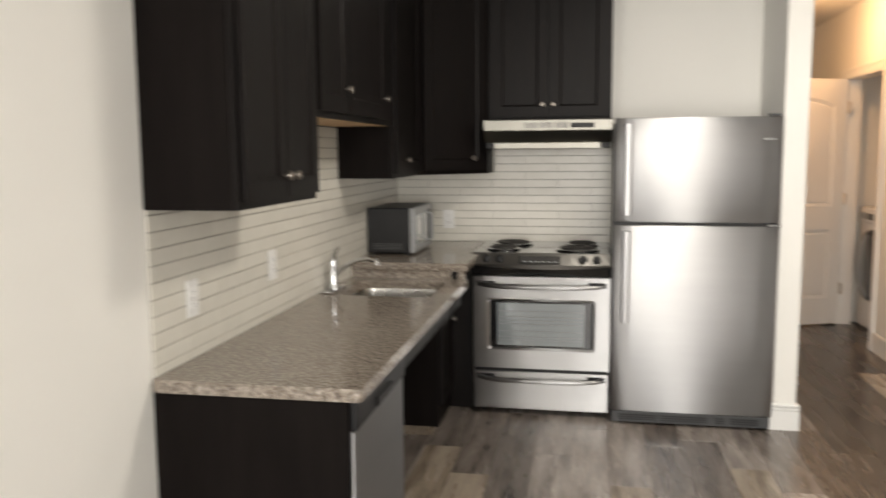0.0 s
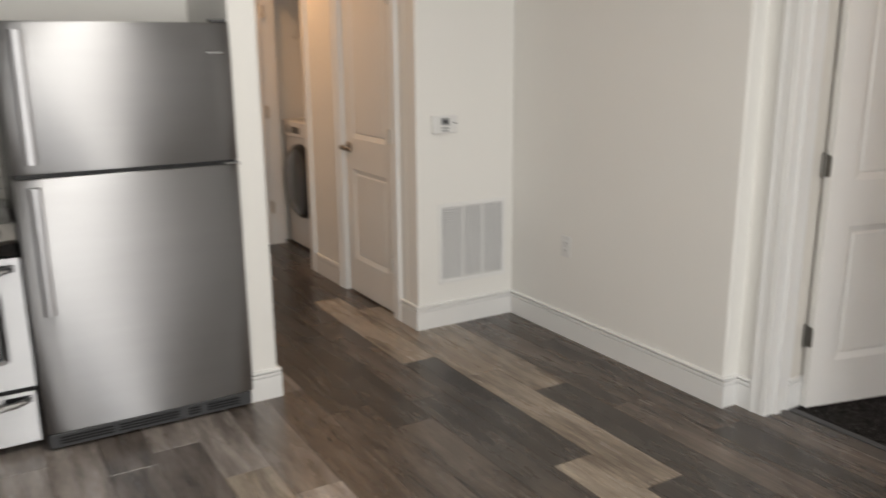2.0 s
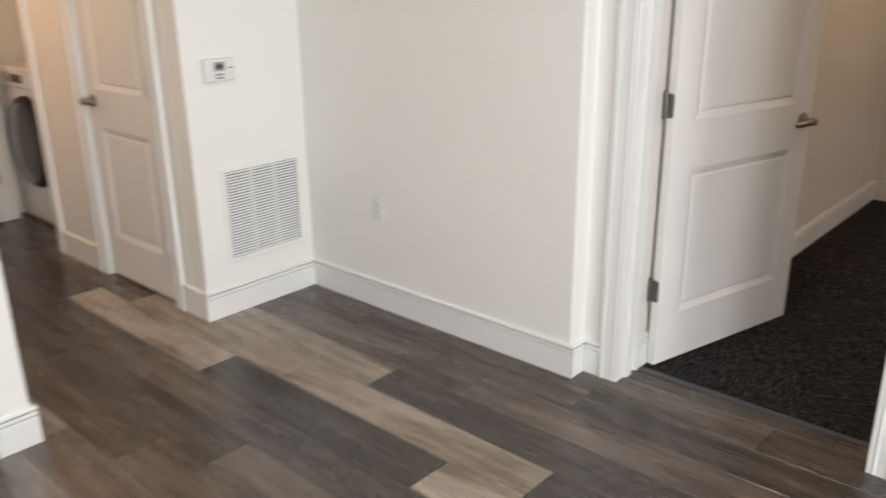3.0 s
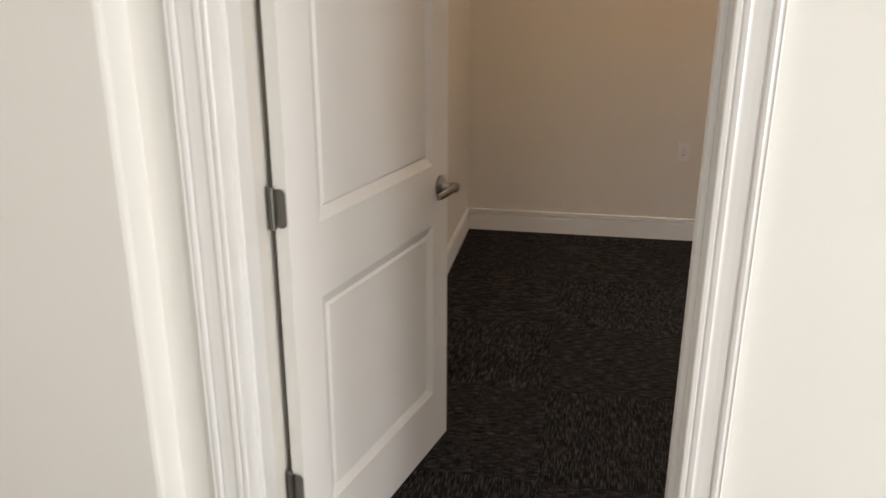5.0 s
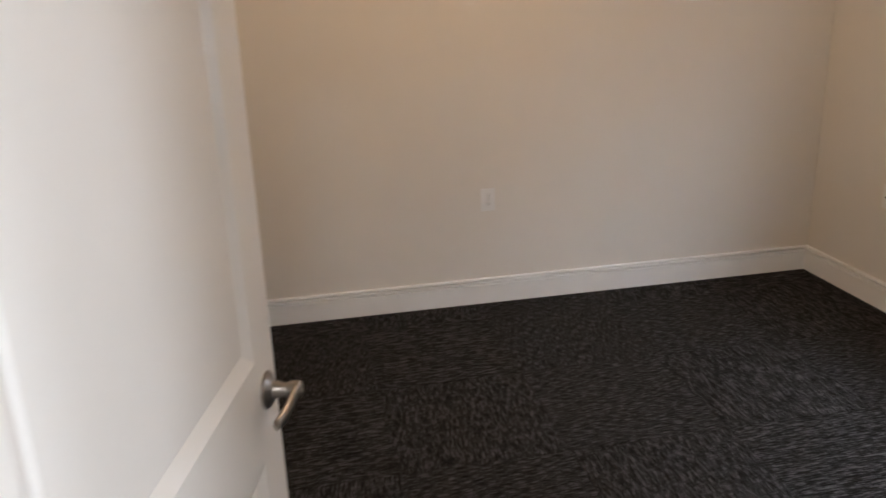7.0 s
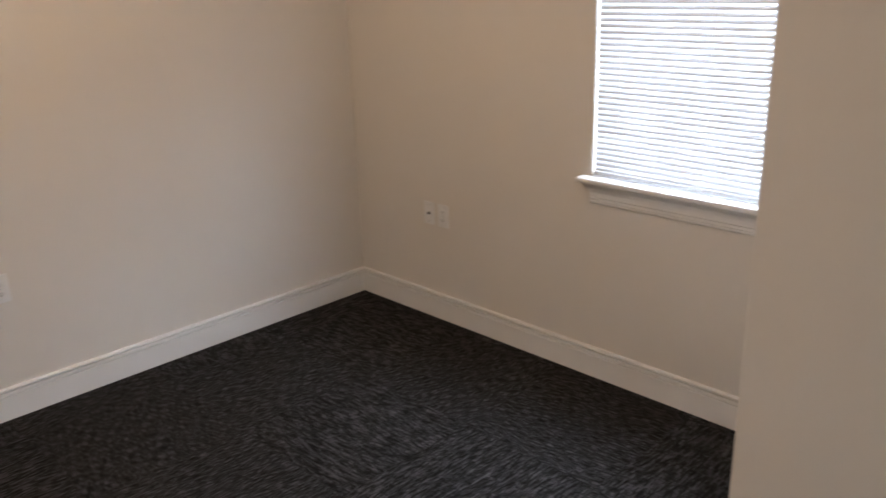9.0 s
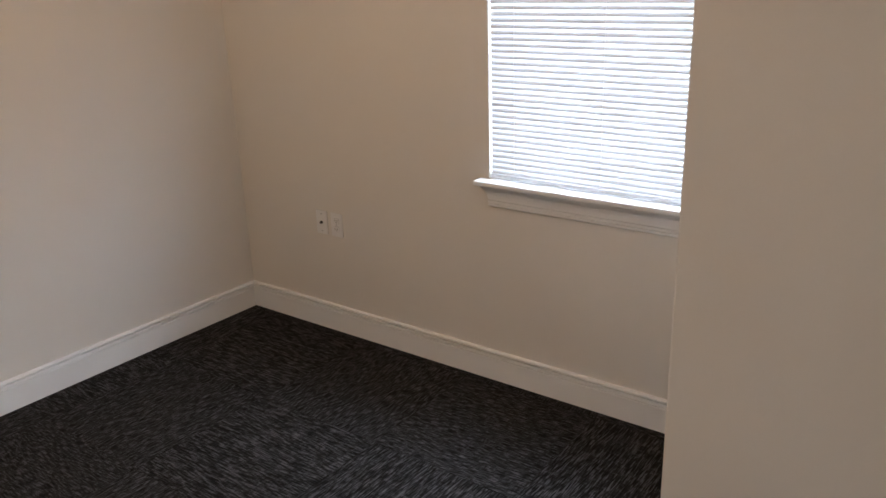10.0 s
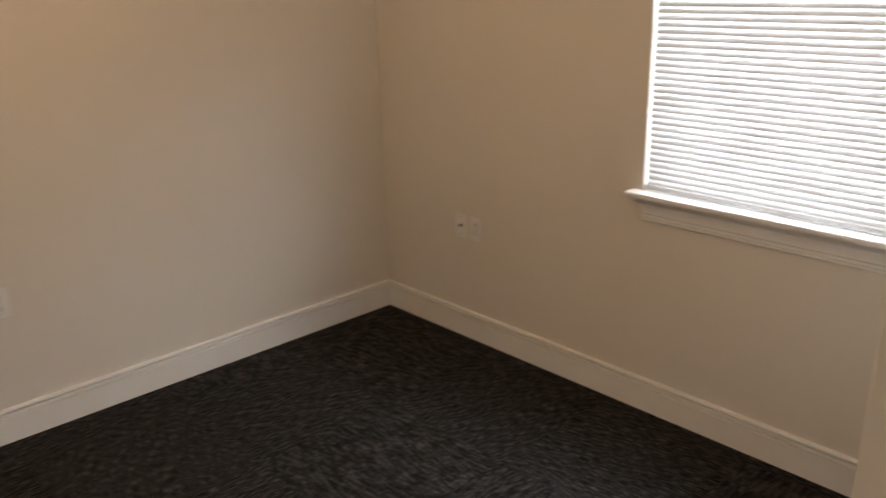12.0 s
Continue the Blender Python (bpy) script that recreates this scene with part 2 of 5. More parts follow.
PLANKS = [
    plank_wood("plank_brown", (0.034, 0.025, 0.0195), (0.092, 0.070, 0.055), (0.165, 0.132, 0.108)),
    plank_wood("plank_dark", (0.019, 0.0148, 0.0122), (0.050, 0.040, 0.033), (0.098, 0.080, 0.067)),
    # grey tone raised to hold the kitchen floor's sheen in its colour
    plank_wood("plank_sheen_grey", (0.130, 0.110, 0.097), (0.300, 0.262, 0.237), (0.45, 0.408, 0.375)),
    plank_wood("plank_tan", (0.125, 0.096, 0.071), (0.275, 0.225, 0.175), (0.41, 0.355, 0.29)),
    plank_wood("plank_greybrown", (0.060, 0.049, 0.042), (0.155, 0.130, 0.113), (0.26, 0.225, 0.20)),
]


def carpet():
    """Dark loop pile: short broken streaks along the tile's own x."""
    m, n, l, p = nodes_of("carpet_tile")
    tc, info = n.new("ShaderNodeTexCoord"), n.new("ShaderNodeObjectInfo")
    comb = n.new("ShaderNodeCombineXYZ")
    for s in comb.inputs:
        l.new(info.outputs["Random"], s)
    add = n.new("ShaderNodeVectorMath")
    add.operation = "MULTIPLY_ADD"
    l.new(comb.outputs[0], add.inputs[0])
    add.inputs[1].default_value = (7, 11, 3)
    l.new(tc.outputs["Object"], add.inputs[2])
    outs = []
    for sc, ns, det in (((23, 290, 1), 1.0, 1.8), ((280, 34, 1), 1.0, 1.8), ((2, 2, 1), 1.5, 3.0)):
        mp = n.new("ShaderNodeMapping")
        mp.inputs["Scale"].default_value = sc
        l.new(add.outputs[0], mp.inputs[0])
        t = n.new("ShaderNodeTexNoise")
        t.inputs["Scale"].default_value, t.inputs["Detail"].default_value = ns, det
        l.new(mp.outputs[0], t.inputs["Vector"])
        outs.append(t.outputs[0])
    s1 = n.new("ShaderNodeMath")
    s1.operation = "MULTIPLY_ADD"
    l.new(outs[1], s1.inputs[0])
    s1.inputs[1].default_value = 0.34
    l.new(outs[0], s1.inputs[2])
    ramp = n.new("ShaderNodeValToRGB")
    e = ramp.color_ramp.elements
    e[0].position, e[0].color = 0.55, (0.0046, 0.0043, 0.0042, 1)
    e[1].position, e[1].color = 0.86, (0.084, 0.082, 0.083, 1)
    q = e.new(0.69)
    q.color = (0.0168, 0.0158, 0.0156, 1)
    l.new(s1.outputs[0], ramp.inputs[0])
    l.new(ramp.outputs[0], p.inputs["Base Color"])
    p.inputs["Roughness"].default_value = 0.95
    p.inputs["Specular IOR Level"].default_value = 0.1
    bp = n.new("ShaderNodeBump")
    bp.inputs["Strength"].default_value, bp.inputs["Distance"].default_value = 0.6, 0.003
    l.new(s1.outputs[0], bp.inputs["Height"])
    l.new(bp.outputs[0], p.inputs["Normal"])
    return m


CARPET = carpet()


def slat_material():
    m, n, l, p = nodes_of("dimmed_blind_vinyl")
    # base greyed below the slats' white, dimming their backlit glare by colour
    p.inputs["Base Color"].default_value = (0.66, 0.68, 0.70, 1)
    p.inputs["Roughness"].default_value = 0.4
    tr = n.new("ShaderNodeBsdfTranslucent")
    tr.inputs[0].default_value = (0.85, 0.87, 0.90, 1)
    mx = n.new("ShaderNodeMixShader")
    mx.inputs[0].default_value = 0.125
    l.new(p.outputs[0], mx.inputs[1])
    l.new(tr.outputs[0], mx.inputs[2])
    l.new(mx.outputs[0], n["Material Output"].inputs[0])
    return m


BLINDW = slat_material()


def glass_material():
    m, n, l, p = nodes_of("window_glass")
    p.inputs["Base Color"].default_value = (1, 1, 1, 1)
    p.inputs["Roughness"].default_value = 0.0
    p.inputs["Transmission Weight"].default_value = 1.0
    p.inputs["IOR"].default_value = 1.02
    return m


GLASS = glass_material()

# ---- mesh helpers ----
ORIGIN = {}


def thing(name, at, label, category, group="", kind="", turn=None):
    """An Empty at a thing's base. With turn the parts are drawn in its own axes, else in the world's."""
    ob = new(name)
    ob.empty_display_size = 0.1
    if turn is None:
        ob.location = at
        ORIGIN[ob] = Vector(at)
    else:
        ob.matrix_basis = pose(*at, 0, 0, turn)
        ORIGIN[ob] = Vector((0, 0, 0))
    return tagged(ob, label, category, group, kind)


def mesh_of(bm, name, material):
    bmesh.ops.recalc_face_normals(bm, faces=bm.faces)
    me = bpy.data.meshes.new(name)
    bm.to_mesh(me)
    bm.free()
    me.materials.append(material)
    return me


def part(name, bm, material, parent=None, label="", smooth=False):
    if parent is not None:
        bmesh.ops.translate(bm, vec=-ORIGIN[parent], verts=bm.verts)
    me = mesh_of(bm, name, material)
    if smooth:
        for f in me.polygons:
            f.use_smooth = True
        me.set_sharp_from_angle(angle=radians(40))
    ob = new(name, me)
    if parent is not None:
        ob.parent = parent
        ORIGIN[ob] = ORIGIN[parent]
    if label:
        ob["label"] = label
    return ob


def structure(name, bm, material, label, category):
    ob = part(name, bm, material)
    ORIGIN[ob] = Vector((0, 0, 0))
    return tagged(ob, label, category, kind="structure")


def box(x0, x1, y0, y1, z0, z1, bevel=0.0, seg=2, bm=None):
    own = bmesh.new()
    bmesh.ops.create_cube(own, size=1)
    bmesh.ops.scale(own, vec=(x1 - x0, y1 - y0, z1 - z0), verts=own.verts)
    bmesh.ops.translate(own, vec=((x0 + x1) / 2, (y0 + y1) / 2, (z0 + z1) / 2), verts=own.verts)
    if bevel:
        bmesh.ops.bevel(own, geom=own.edges[:], offset=bevel, segments=seg, affect="EDGES", profile=0.5)
    return join(bm, own)


def join(bm, own):
    if bm is None:
        return own
    me = bpy.data.meshes.new("tmp")
    own.to_mesh(me)
    own.free()
    bm.from_mesh(me)
    bpy.data.meshes.remove(me)
    return bm


def tube(points, radius, sides=10, bm=None, closed=False):
    """A round tube along points."""
    own = bmesh.new()
    pts = [Vector(q) for q in points]
    rings = []
    for i, q in enumerate(pts):
        a = pts[i - 1] if (i or closed) else q
        b = pts[(i + 1) % len(pts)] if (i + 1 < len(pts) or closed) else q
        d = (b - a).normalized()
        s = d.orthogonal().normalized() if i == 0 else (side - d * side.dot(d)).normalized()
        side = s
        u = d.cross(s)
        r = radius[i] if isinstance(radius, (list, tuple)) else radius
        rings.append([own.verts.new(q + (s * math.cos(k * math.tau / sides) + u * math.sin(k * math.tau / sides)) * r) for k in range(sides)])
    n = len(rings)
    for i in range(n if closed else n - 1):
        for k in range(sides):
            own.faces.new((rings[i][k], rings[i][(k + 1) % sides], rings[(i + 1) % n][(k + 1) % sides], rings[(i + 1) % n][k]))
    if not closed:
        own.faces.new(rings[0])
        own.faces.new(rings[-1])
    return join(bm, own)


def sweep(profile, p0, p1, out, up=(0, 0, 1), bm=None):
    """A profile of (out, up) pairs drawn straight from p0 to p1."""
    own = bmesh.new()
    o, u = Vector(out), Vector(up)
    a = [own.verts.new(Vector(p0) + o * d + u * h) for d, h in profile]
    b = [own.verts.new(Vector(p1) + o * d + u * h) for d, h in profile]
    n = len(profile)
    for i in range(n):
        own.faces.new((a[i], a[(i + 1) % n], b[(i + 1) % n], b[i]))
    own.faces.new(a)
    own.faces.new(b)
    return join(bm, own)


def disc(centre, axis, profile, sides=20, bm=None):
    """A turned body: profile of (along, radius) about axis."""
    own = bmesh.new()
    ax = Vector(axis).normalized()
    s = ax.orthogonal().normalized()
    u = ax.cross(s)
    c = Vector(centre)
    rings = []
    for d, r in profile:
        rings.append([own.verts.new(c + ax * d + (s * math.cos(k * math.tau / sides) + u * math.sin(k * math.tau / sides)) * max(r, 1e-4)) for k in range(sides)])
    for i in range(len(rings) - 1):
        for k in range(sides):
            own.faces.new((rings[i][k], rings[i][(k + 1) % sides], rings[i + 1][(k + 1) % sides], rings[i + 1][k]))
    own.faces.new(rings[0])
    own.faces.new(rings[-1])
    return join(bm, own)


def panelled(w, h, thick, panels, slope=0.032, depth=0.010, arch=0.0, raised=0.0):
    """A door leaf in its own axes: x 0..w, z 0..h, front at y=0, back at y=thick. Panels are (x0, x1, z0, z1), sunk on both faces;
    arch lifts the middle of the topmost panel's head."""
    bm = bmesh.new()
    top = max(q[3] for q in panels)

    def outline(x0, x1, z0, z1):
        pts = [(x0, z0), (x1, z0)]
        if arch and z1 == top:
            pts += [(x1, z1 - arch)]
            for k in range(1, 10):
                f = k / 10
                pts.append((x1 + (x0 - x1) * f, z1 - arch + arch * math.sin(math.pi * f) ** 0.8))
            pts += [(x0, z1 - arch)]
        else:
            pts += [(x1, z1), (x0, z1)]
        return pts

    for y, into in ((0.0, 1), (thick, -1)):
        rim = [bm.verts.new((x, y, z)) for x, z in ((0, 0), (w, 0), (w, h), (0, h))]
        edges = [bm.edges.new((rim[i], rim[(i + 1) % 4])) for i in range(4)]
        for q in panels:
            pts = outline(*q)
            cx, cz = (q[0] + q[1]) / 2, (q[2] + q[3]) / 2
            kx, kz = 1 - 2 * slope / (q[1] - q[0]), 1 - 2 * slope / (q[3] - q[2])
            a = [bm.verts.new((x, y, z)) for x, z in pts]
            mids = []
            if raised:
                jx, jz = 1 - (1 - kx) * 0.78, 1 - (1 - kz) * 0.78
                mids = [[bm.verts.new((cx + (x - cx) * jx, y + into * depth, cz + (z - cz) * jz)) for x, z in pts]]
            b = [bm.verts.new((cx + (x - cx) * kx, y + into * (depth - raised), cz + (z - cz) * kz)) for x, z in pts]
            m = len(a)
            edges += [bm.edges.new((a[i], a[(i + 1) % m])) for i in range(m)]
            chain = [a, *mids, b]
            for p0, p1 in zip(chain, chain[1:]):
                for i in range(m):
                    bm.faces.new((p0[i], p0[(i + 1) % m], p1[(i + 1) % m], p1[i]))
            bm.faces.new(b)
        bmesh.ops.triangle_fill(bm, use_beauty=True, edges=edges)
    bm.verts.ensure_lookup_table()
    corner = {(round(v.co.x, 4), round(v.co.y, 4), round(v.co.z, 4)): v for v in bm.verts}
    loop = [(0, 0), (w, 0), (w, h), (0, h)]
    for i in range(4):
        (xa, za), (xb, zb) = loop[i], loop[(i + 1) % 4]
        q = [corner[(round(x, 4), round(y, 4), round(z, 4))] for x, y, z in ((xa, 0, za), (xb, 0, zb), (xb, thick, zb), (xa, thick, za))]
        bm.faces.new(q)
    return bm


BASE = ((0, 0), (0.014, 0), (0.014, 0.1015), (0.0125, 0.1035), (0.006, 0.1038), (0.006, 0.1065), (0.0135, 0.1070), (0.0150, 0.1100), (0.0150, 0.1195), (0.0140, 0.1215), (0.0005, 0.1220), (0.0005, 0.1280), (0.0145, 0.1285), (0.0145, 0.1340), (0.010, 0.1375), (0, 0.1395))
CASE = ((0, 0), (0.010, 0), (0.0125, 0.003), (0.0130, 0.010), (0.0105, 0.012), (0.0105, 0.0145), (0.0135, 0.0165), (0.0150, 0.024), (0.0130, 0.0275), (0.0125, 0.031), (0.0135, 0.045), (0.0150, 0.056), (0.0125, 0.0580), (0.0125, 0.0605), (0.0180, 0.0630), (0.0195, 0.069), (0.0175, 0.0735), (0.0175, 0.0760), (0.0190, 0.0785), (0.0150, 0.082), (0, 0.082))

# ---- the setting ----
XW, YB = -0.866, 5.478        # kitchen's west and back walls
HX = 2.412                    # hall's east wall
TY = 5.285                    # wall with the air grille
EX = 3.048                    # east wall of the living room
DX0, DX1 = 3.135, 3.262       # wall with the bedroom door
JY = 3.71                     # step in the east wall
DY0, DY1, DH = 2.632, 3.545, 2.05   # bedroom doorway
NX, NY, SY = 6.575, 3.547, 0.445    # bedroom's east, north and south walls
CXE, CYE = 3.84, 1.69         # closet bump in the bedroom
H = 2.62
WX0, WX1, WZ0, WZ1 = 4.12, 5.066, 0.885, 2.12   # bedroom window

PALE = "cream painted drywall"
bm = box(XW - 0.14, XW, -0.65, YB + 0.14, 0, H)
box(XW - 0.14, XW, -2.62, -2.25, 0, H, bm=bm)
box(XW - 0.14, XW, -2.25, -0.65, 2.35, H, bm=bm)
box(XW - 0.14, XW, -2.25, -0.65, 0, 0.45, bm=bm)
structure("wall_west", bm, WALL, "cream painted kitchen drywall behind the sink counter", "wall")
structure("wall_north", box(XW, 1.315, YB, YB + 0.14, 0, H), WALL, "cream painted drywall behind stove and fridge", "wall")
bm = box(1.315, 1.435, 4.858, 9.0, 0, H, 0.008)
structure("wall_hall_west", bm, WALL, "cream painted wall end between fridge and hall", "wall")
structure("wall_hall_end", box(1.435, 3.4, 9.0, 9.12, 0, H), WALL, PALE + " at the end of the hall", "wall")
bm = box(HX, EX, TY, TY + 0.12, 0, H, 0.006)
box(HX, HX + 0.12, TY + 0.12, 5.555, 0, H, bm=bm)
box(HX, HX + 0.12, 6.235, 6.83, 0, H, bm=bm)
box(HX, HX + 0.12, 5.555, 6.235, 2.045, H, bm=bm)
box(HX, HX + 0.12, 6.83, 7.70, 2.045, H, bm=bm)
box(HX, HX + 0.12, 7.70, 9.0, 0, H, bm=bm)
structure("wall_hall_east", bm, WALL, "cream drywall with closet and laundry openings", "wall")
bm = box(HX + 0.12, 3.4, 6.70, 6.80, 0, H)
box(HX + 0.12, 3.4, 7.82, 7.92, 0, H, bm=bm)
box(3.3, 3.4, 6.80, 7.82, 0, H, bm=bm)
box(HX + 0.12, 3.3, 5.40, 5.42, 0, H, bm=bm)
box(2.9, 3.0, 5.42, 6.70, 0, H, bm=bm)
structure("wall_laundry", bm, WALL, "pale painted walls of the laundry closet", "wall")
bm = box(EX, DX1, JY, 5.5, 0, H, 0.012)
structure("wall_east_alcove", bm, WALL, "pale painted wall beside the bedroom door", "wall")
bm = box(DX0, DX1, DY1 + 0.018, JY + 0.01, 0, H)
box(DX0, DX1, 0.10, DY0 - 0.018, 0, H, bm=bm)
box(DX0, DX1, DY0 - 0.018, DY1 + 0.018, DH, H, bm=bm)
structure("wall_east", bm, WALL, "white painted wall pierced by the bedroom doorway", "wall")
bm = box(XW - 0.14, 0.25, -2.76, -2.62, 0, H)
box(1.95, 6.7, -2.76, -2.62, 0, H, bm=bm)
box(0.25, 1.95, -2.76, -2.62, 2.4, H, bm=bm)
box(0.25, 1.95, -2.76, -2.62, 0, 0.25, bm=bm)
structure("wall_south", bm, WALL, PALE + " round the living room window", "wall")
# unseen room extension, invented so the fridge mirrors a dimmer space
bm = box(DX1, 6.7, 0.10, 0.24, 0, H)
box(6.56, 6.7, -2.62, 0.10, 0, H, bm=bm)
structure("wall_living_setback", bm, WALL, "unseen cream drywall set far back to dim the fridge reflection", "wall")
structure("wall_bedroom_north", box(DX1, NX + 0.12, NY, NY + 0.12, 0, H), BEDWALL, "beige painted bedroom wall behind the open door", "wall")
structure("wall_bedroom_east", box(NX, NX + 0.12, SY - 0.204, NY, 0, H), BEDWALL, "beige painted bedroom wall with one outlet", "wall")
bm = box(CXE - 0.1, WX0, SY - 0.204, SY, 0, H)
box(WX1, NX, SY - 0.204, SY, 0, H, bm=bm)
box(WX0, WX1, SY - 0.204, SY, 0, WZ0 - 0.02, bm=bm)
box(WX0, WX1, SY - 0.204, SY, WZ1, H, bm=bm)
structure("wall_bedroom_south", bm, BEDWALL, "beige painted bedroom wall round the window", "wall")
structure("wall_closet", box(DX1, CXE, SY - 0.204, CYE, 0, H, 0.004), BEDWALL, "beige painted corner of the bedroom closet", "wall")

bm = box(XW - 0.14, DX1, -2.76, 9.12, H, H + 0.12)
box(DX1, 6.7, -2.76, 0.24, H, H + 0.12, bm=bm)
structure("ceiling_living", bm, CEIL, "white painted flat ceiling of kitchen and hall", "ceiling")
structure("ceiling_bedroom", box(DX1, NX + 0.12, 0.241, NY + 0.12, H, H + 0.12), CEIL, "white painted flat bedroom ceiling", "ceiling")
bm = box(XW - 0.14, 3.30, -2.76, 9.12, -0.12, -0.004)
box(3.30, 6.7, -2.76, 0.24, -0.12, -0.004, bm=bm)
floor = structure("floor", bm, SUBFLOOR, "weathered grey-brown wood-look vinyl plank floor", "floor")
carpet_floor = structure("floor_carpet", box(3.30, NX + 0.12, 0.241, NY + 0.12, -0.12, -0.004), SUBFLOOR, "dark grey carpet tiles laid quarter-turned", "carpet")
structure("ground", box(-300, 300, -300, 300, -0.4, -0.3), surface("far_ground", (0.16, 0.17, 0.13), (0.22, 0.21, 0.18), 0.9, scale=0.3, fine=4), "plain pale ground outside the windows", "ground")


def baseboard(label, runs, material=TRIM):
    bm = None
    for p0, p1, out in runs:
        bm = sweep(BASE, (*p0, 0), (*p1, 0), (*out, 0), bm=bm)
    structure("baseboard", bm, material, label, "baseboard")


W, E, S, N = (-1, 0), (1, 0), (0, -1), (0, 1)
baseboard("white moulded baseboard along the grille wall", [((HX - 0.016, TY), (EX, TY), S), ((HX, TY), (HX, 5.47), W)])
baseboard("white moulded baseboard along the pale living room wall", [((EX, JY - 0.016), (EX, TY - 0.016), W), ((EX - 0.0, JY), (DX0, JY), S), ((DX0, 3.629), (DX0, JY - 0.016), W)])
baseboard("white moulded baseboard beside the bedroom door", [((DX0, 0.10), (DX0, 2.546), W)])
baseboard("white moulded baseboard wrapped round the wall end", [((1.299, 4.858), (1.451, 4.858), S), ((1.435, 4.858), (1.435, 9.0), E)])
baseboard("white moulded baseboard along the hall", [((HX, 6.32), (HX, 6.745), W), ((1.45, 9.0), (HX, 9.0), S)])
baseboard("white moulded baseboard along the kitchen side wall", [((XW, -2.6), (XW, 2.50), E)])
baseboard("cream moulded baseboard under the bedroom window", [((CXE, SY), (NX, SY), N)])
baseboard("cream moulded baseboard along the bedroom outlet wall", [((NX, SY + 0.016), (NX, NY - 0.016), W)])
baseboard("cream moulded baseboard behind the bedroom door", [((DX1, NY), (NX, NY), S)])
baseboard("cream moulded baseboard round the closet corner", [((CXE, SY + 0.016), (CXE, CYE + 0.016), E), ((DX1, CYE), (CXE, CYE), N), ((DX1, CYE + 0.016), (DX1, 2.555), E)])


def casing(name, label, wall_x, out, y0, y1, top, jamb_to, short=0.0):
    """Moulded trim round an opening in a wall of constant x, with its jamb lining."""
    bm = sweep(CASE, (wall_x, y1, 0), (wall_x, y1, top + 0.082), (out, 0, 0), (0, 1, 0))
    sweep(CASE, (wall_x, y0, 0), (wall_x, y0, top + 0.082), (out, 0, 0), (0, -1, 0), bm=bm)
    sweep(CASE, (wall_x + 0.0005 * out, y0 - 0.08, top), (wall_x + 0.0005 * out, y1 + 0.08, top), (out, 0, 0), (0, 0, 1), bm=bm)
    a, b = sorted((wall_x + 0.004 * out, jamb_to))
    box(a, b - short, y1, y1 + 0.018, 0, top + 0.018, 0.002, bm=bm)
    box(a, b, y0 - 0.018, y0, 0, top + 0.018, 0.002, bm=bm)
    box(a, b, y0, y1, top, top + 0.018, bm=bm)
    return structure(name, bm, TRIM, label, "door trim")


trim = casing("trim_bedroom_door", "white fluted casing and jamb round the bedroom doorway", DX0, -1, DY0, DY1, DH - 0.02, DX1 - 0.014, -0.030)
bm = sweep(CASE, (DX1, DY0, 0), (DX1, DY0, DH + 0.06), (1, 0, 0), (0, -1, 0))
structure("trim_bedroom_inner", bm, TRIM, "white fluted casing on the bedroom side", "door trim")
bm = box(3.180, 3.218, DY0, DY0 + 0.012, 0, DH - 0.02, 0.002)
box(3.180, 3.218, DY1 - 0.012, DY1, 0, DH - 0.02, 0.002, bm=bm)
structure("trim_door_stop", bm, TRIM, "white door stop strips on the jamb", "door trim")
casing("trim_closet_door", "white casing round the hall closet door", HX, -1, 5.56, 6.23, 2.04, HX + 0.12)
casing("trim_laundry", "white casing round the laundry opening", HX, -1, 6.832, 7.698, 2.04, HX + 0.12)
bm = box(3.222, 3.2475, DY0 + 0.0003, DY0 + 0.0025, 0.885, 0.950, 0.0008, 1)
part("strike_plate", bm, HINGE, trim, "dark nickel strike plate")
structure("trim_threshold", box(3.268, 3.302, DY0, DY1, -0.004, 0.005, 0.002), DARKGREY, "dark strip between planks and carpet", "threshold")


# ---- doors ----
def lever(parent, x, y, z, side, toward):
    """Rose and lever of a door, on the face that looks along side, the lever reaching along toward (both in the leaf's axes)."""
    bm = disc((x, y, z), (0, side, 0), [(0, 0.034), (0.004, 0.034), (0.009, 0.029), (0.014, 0.017), (0.03, 0.0125), (0.052, 0.0125)], 24)
    disc((x, y + side * 0.040, z), (0, side, 0), [(0, 0.0135), (0.002, 0.0155), (0.020, 0.0155), (0.023, 0.012), (0.023, 0.005), (0.021, 0.004)], 20, bm)
    own = tube([(toward * d, side * o, h) for d, o, h in ((-0.012, 0.050, 0), (0.0, 0.053, 0), (0.03, 0.054, 0), (0.065, 0.054, -0.001), (0.095, 0.051, -0.002), (0.112, 0.046, -0.003))], [0.007, 0.0085, 0.0080, 0.0075, 0.0075, 0.006], 14)
    bmesh.ops.scale(own, vec=(1, 1, 1.6), verts=own.verts)
    bmesh.ops.translate(own, vec=(x, y, z), verts=own.verts)
    join(bm, own)
    return part("handle", bm, NICKEL, parent, "brushed nickel lever handle", True)


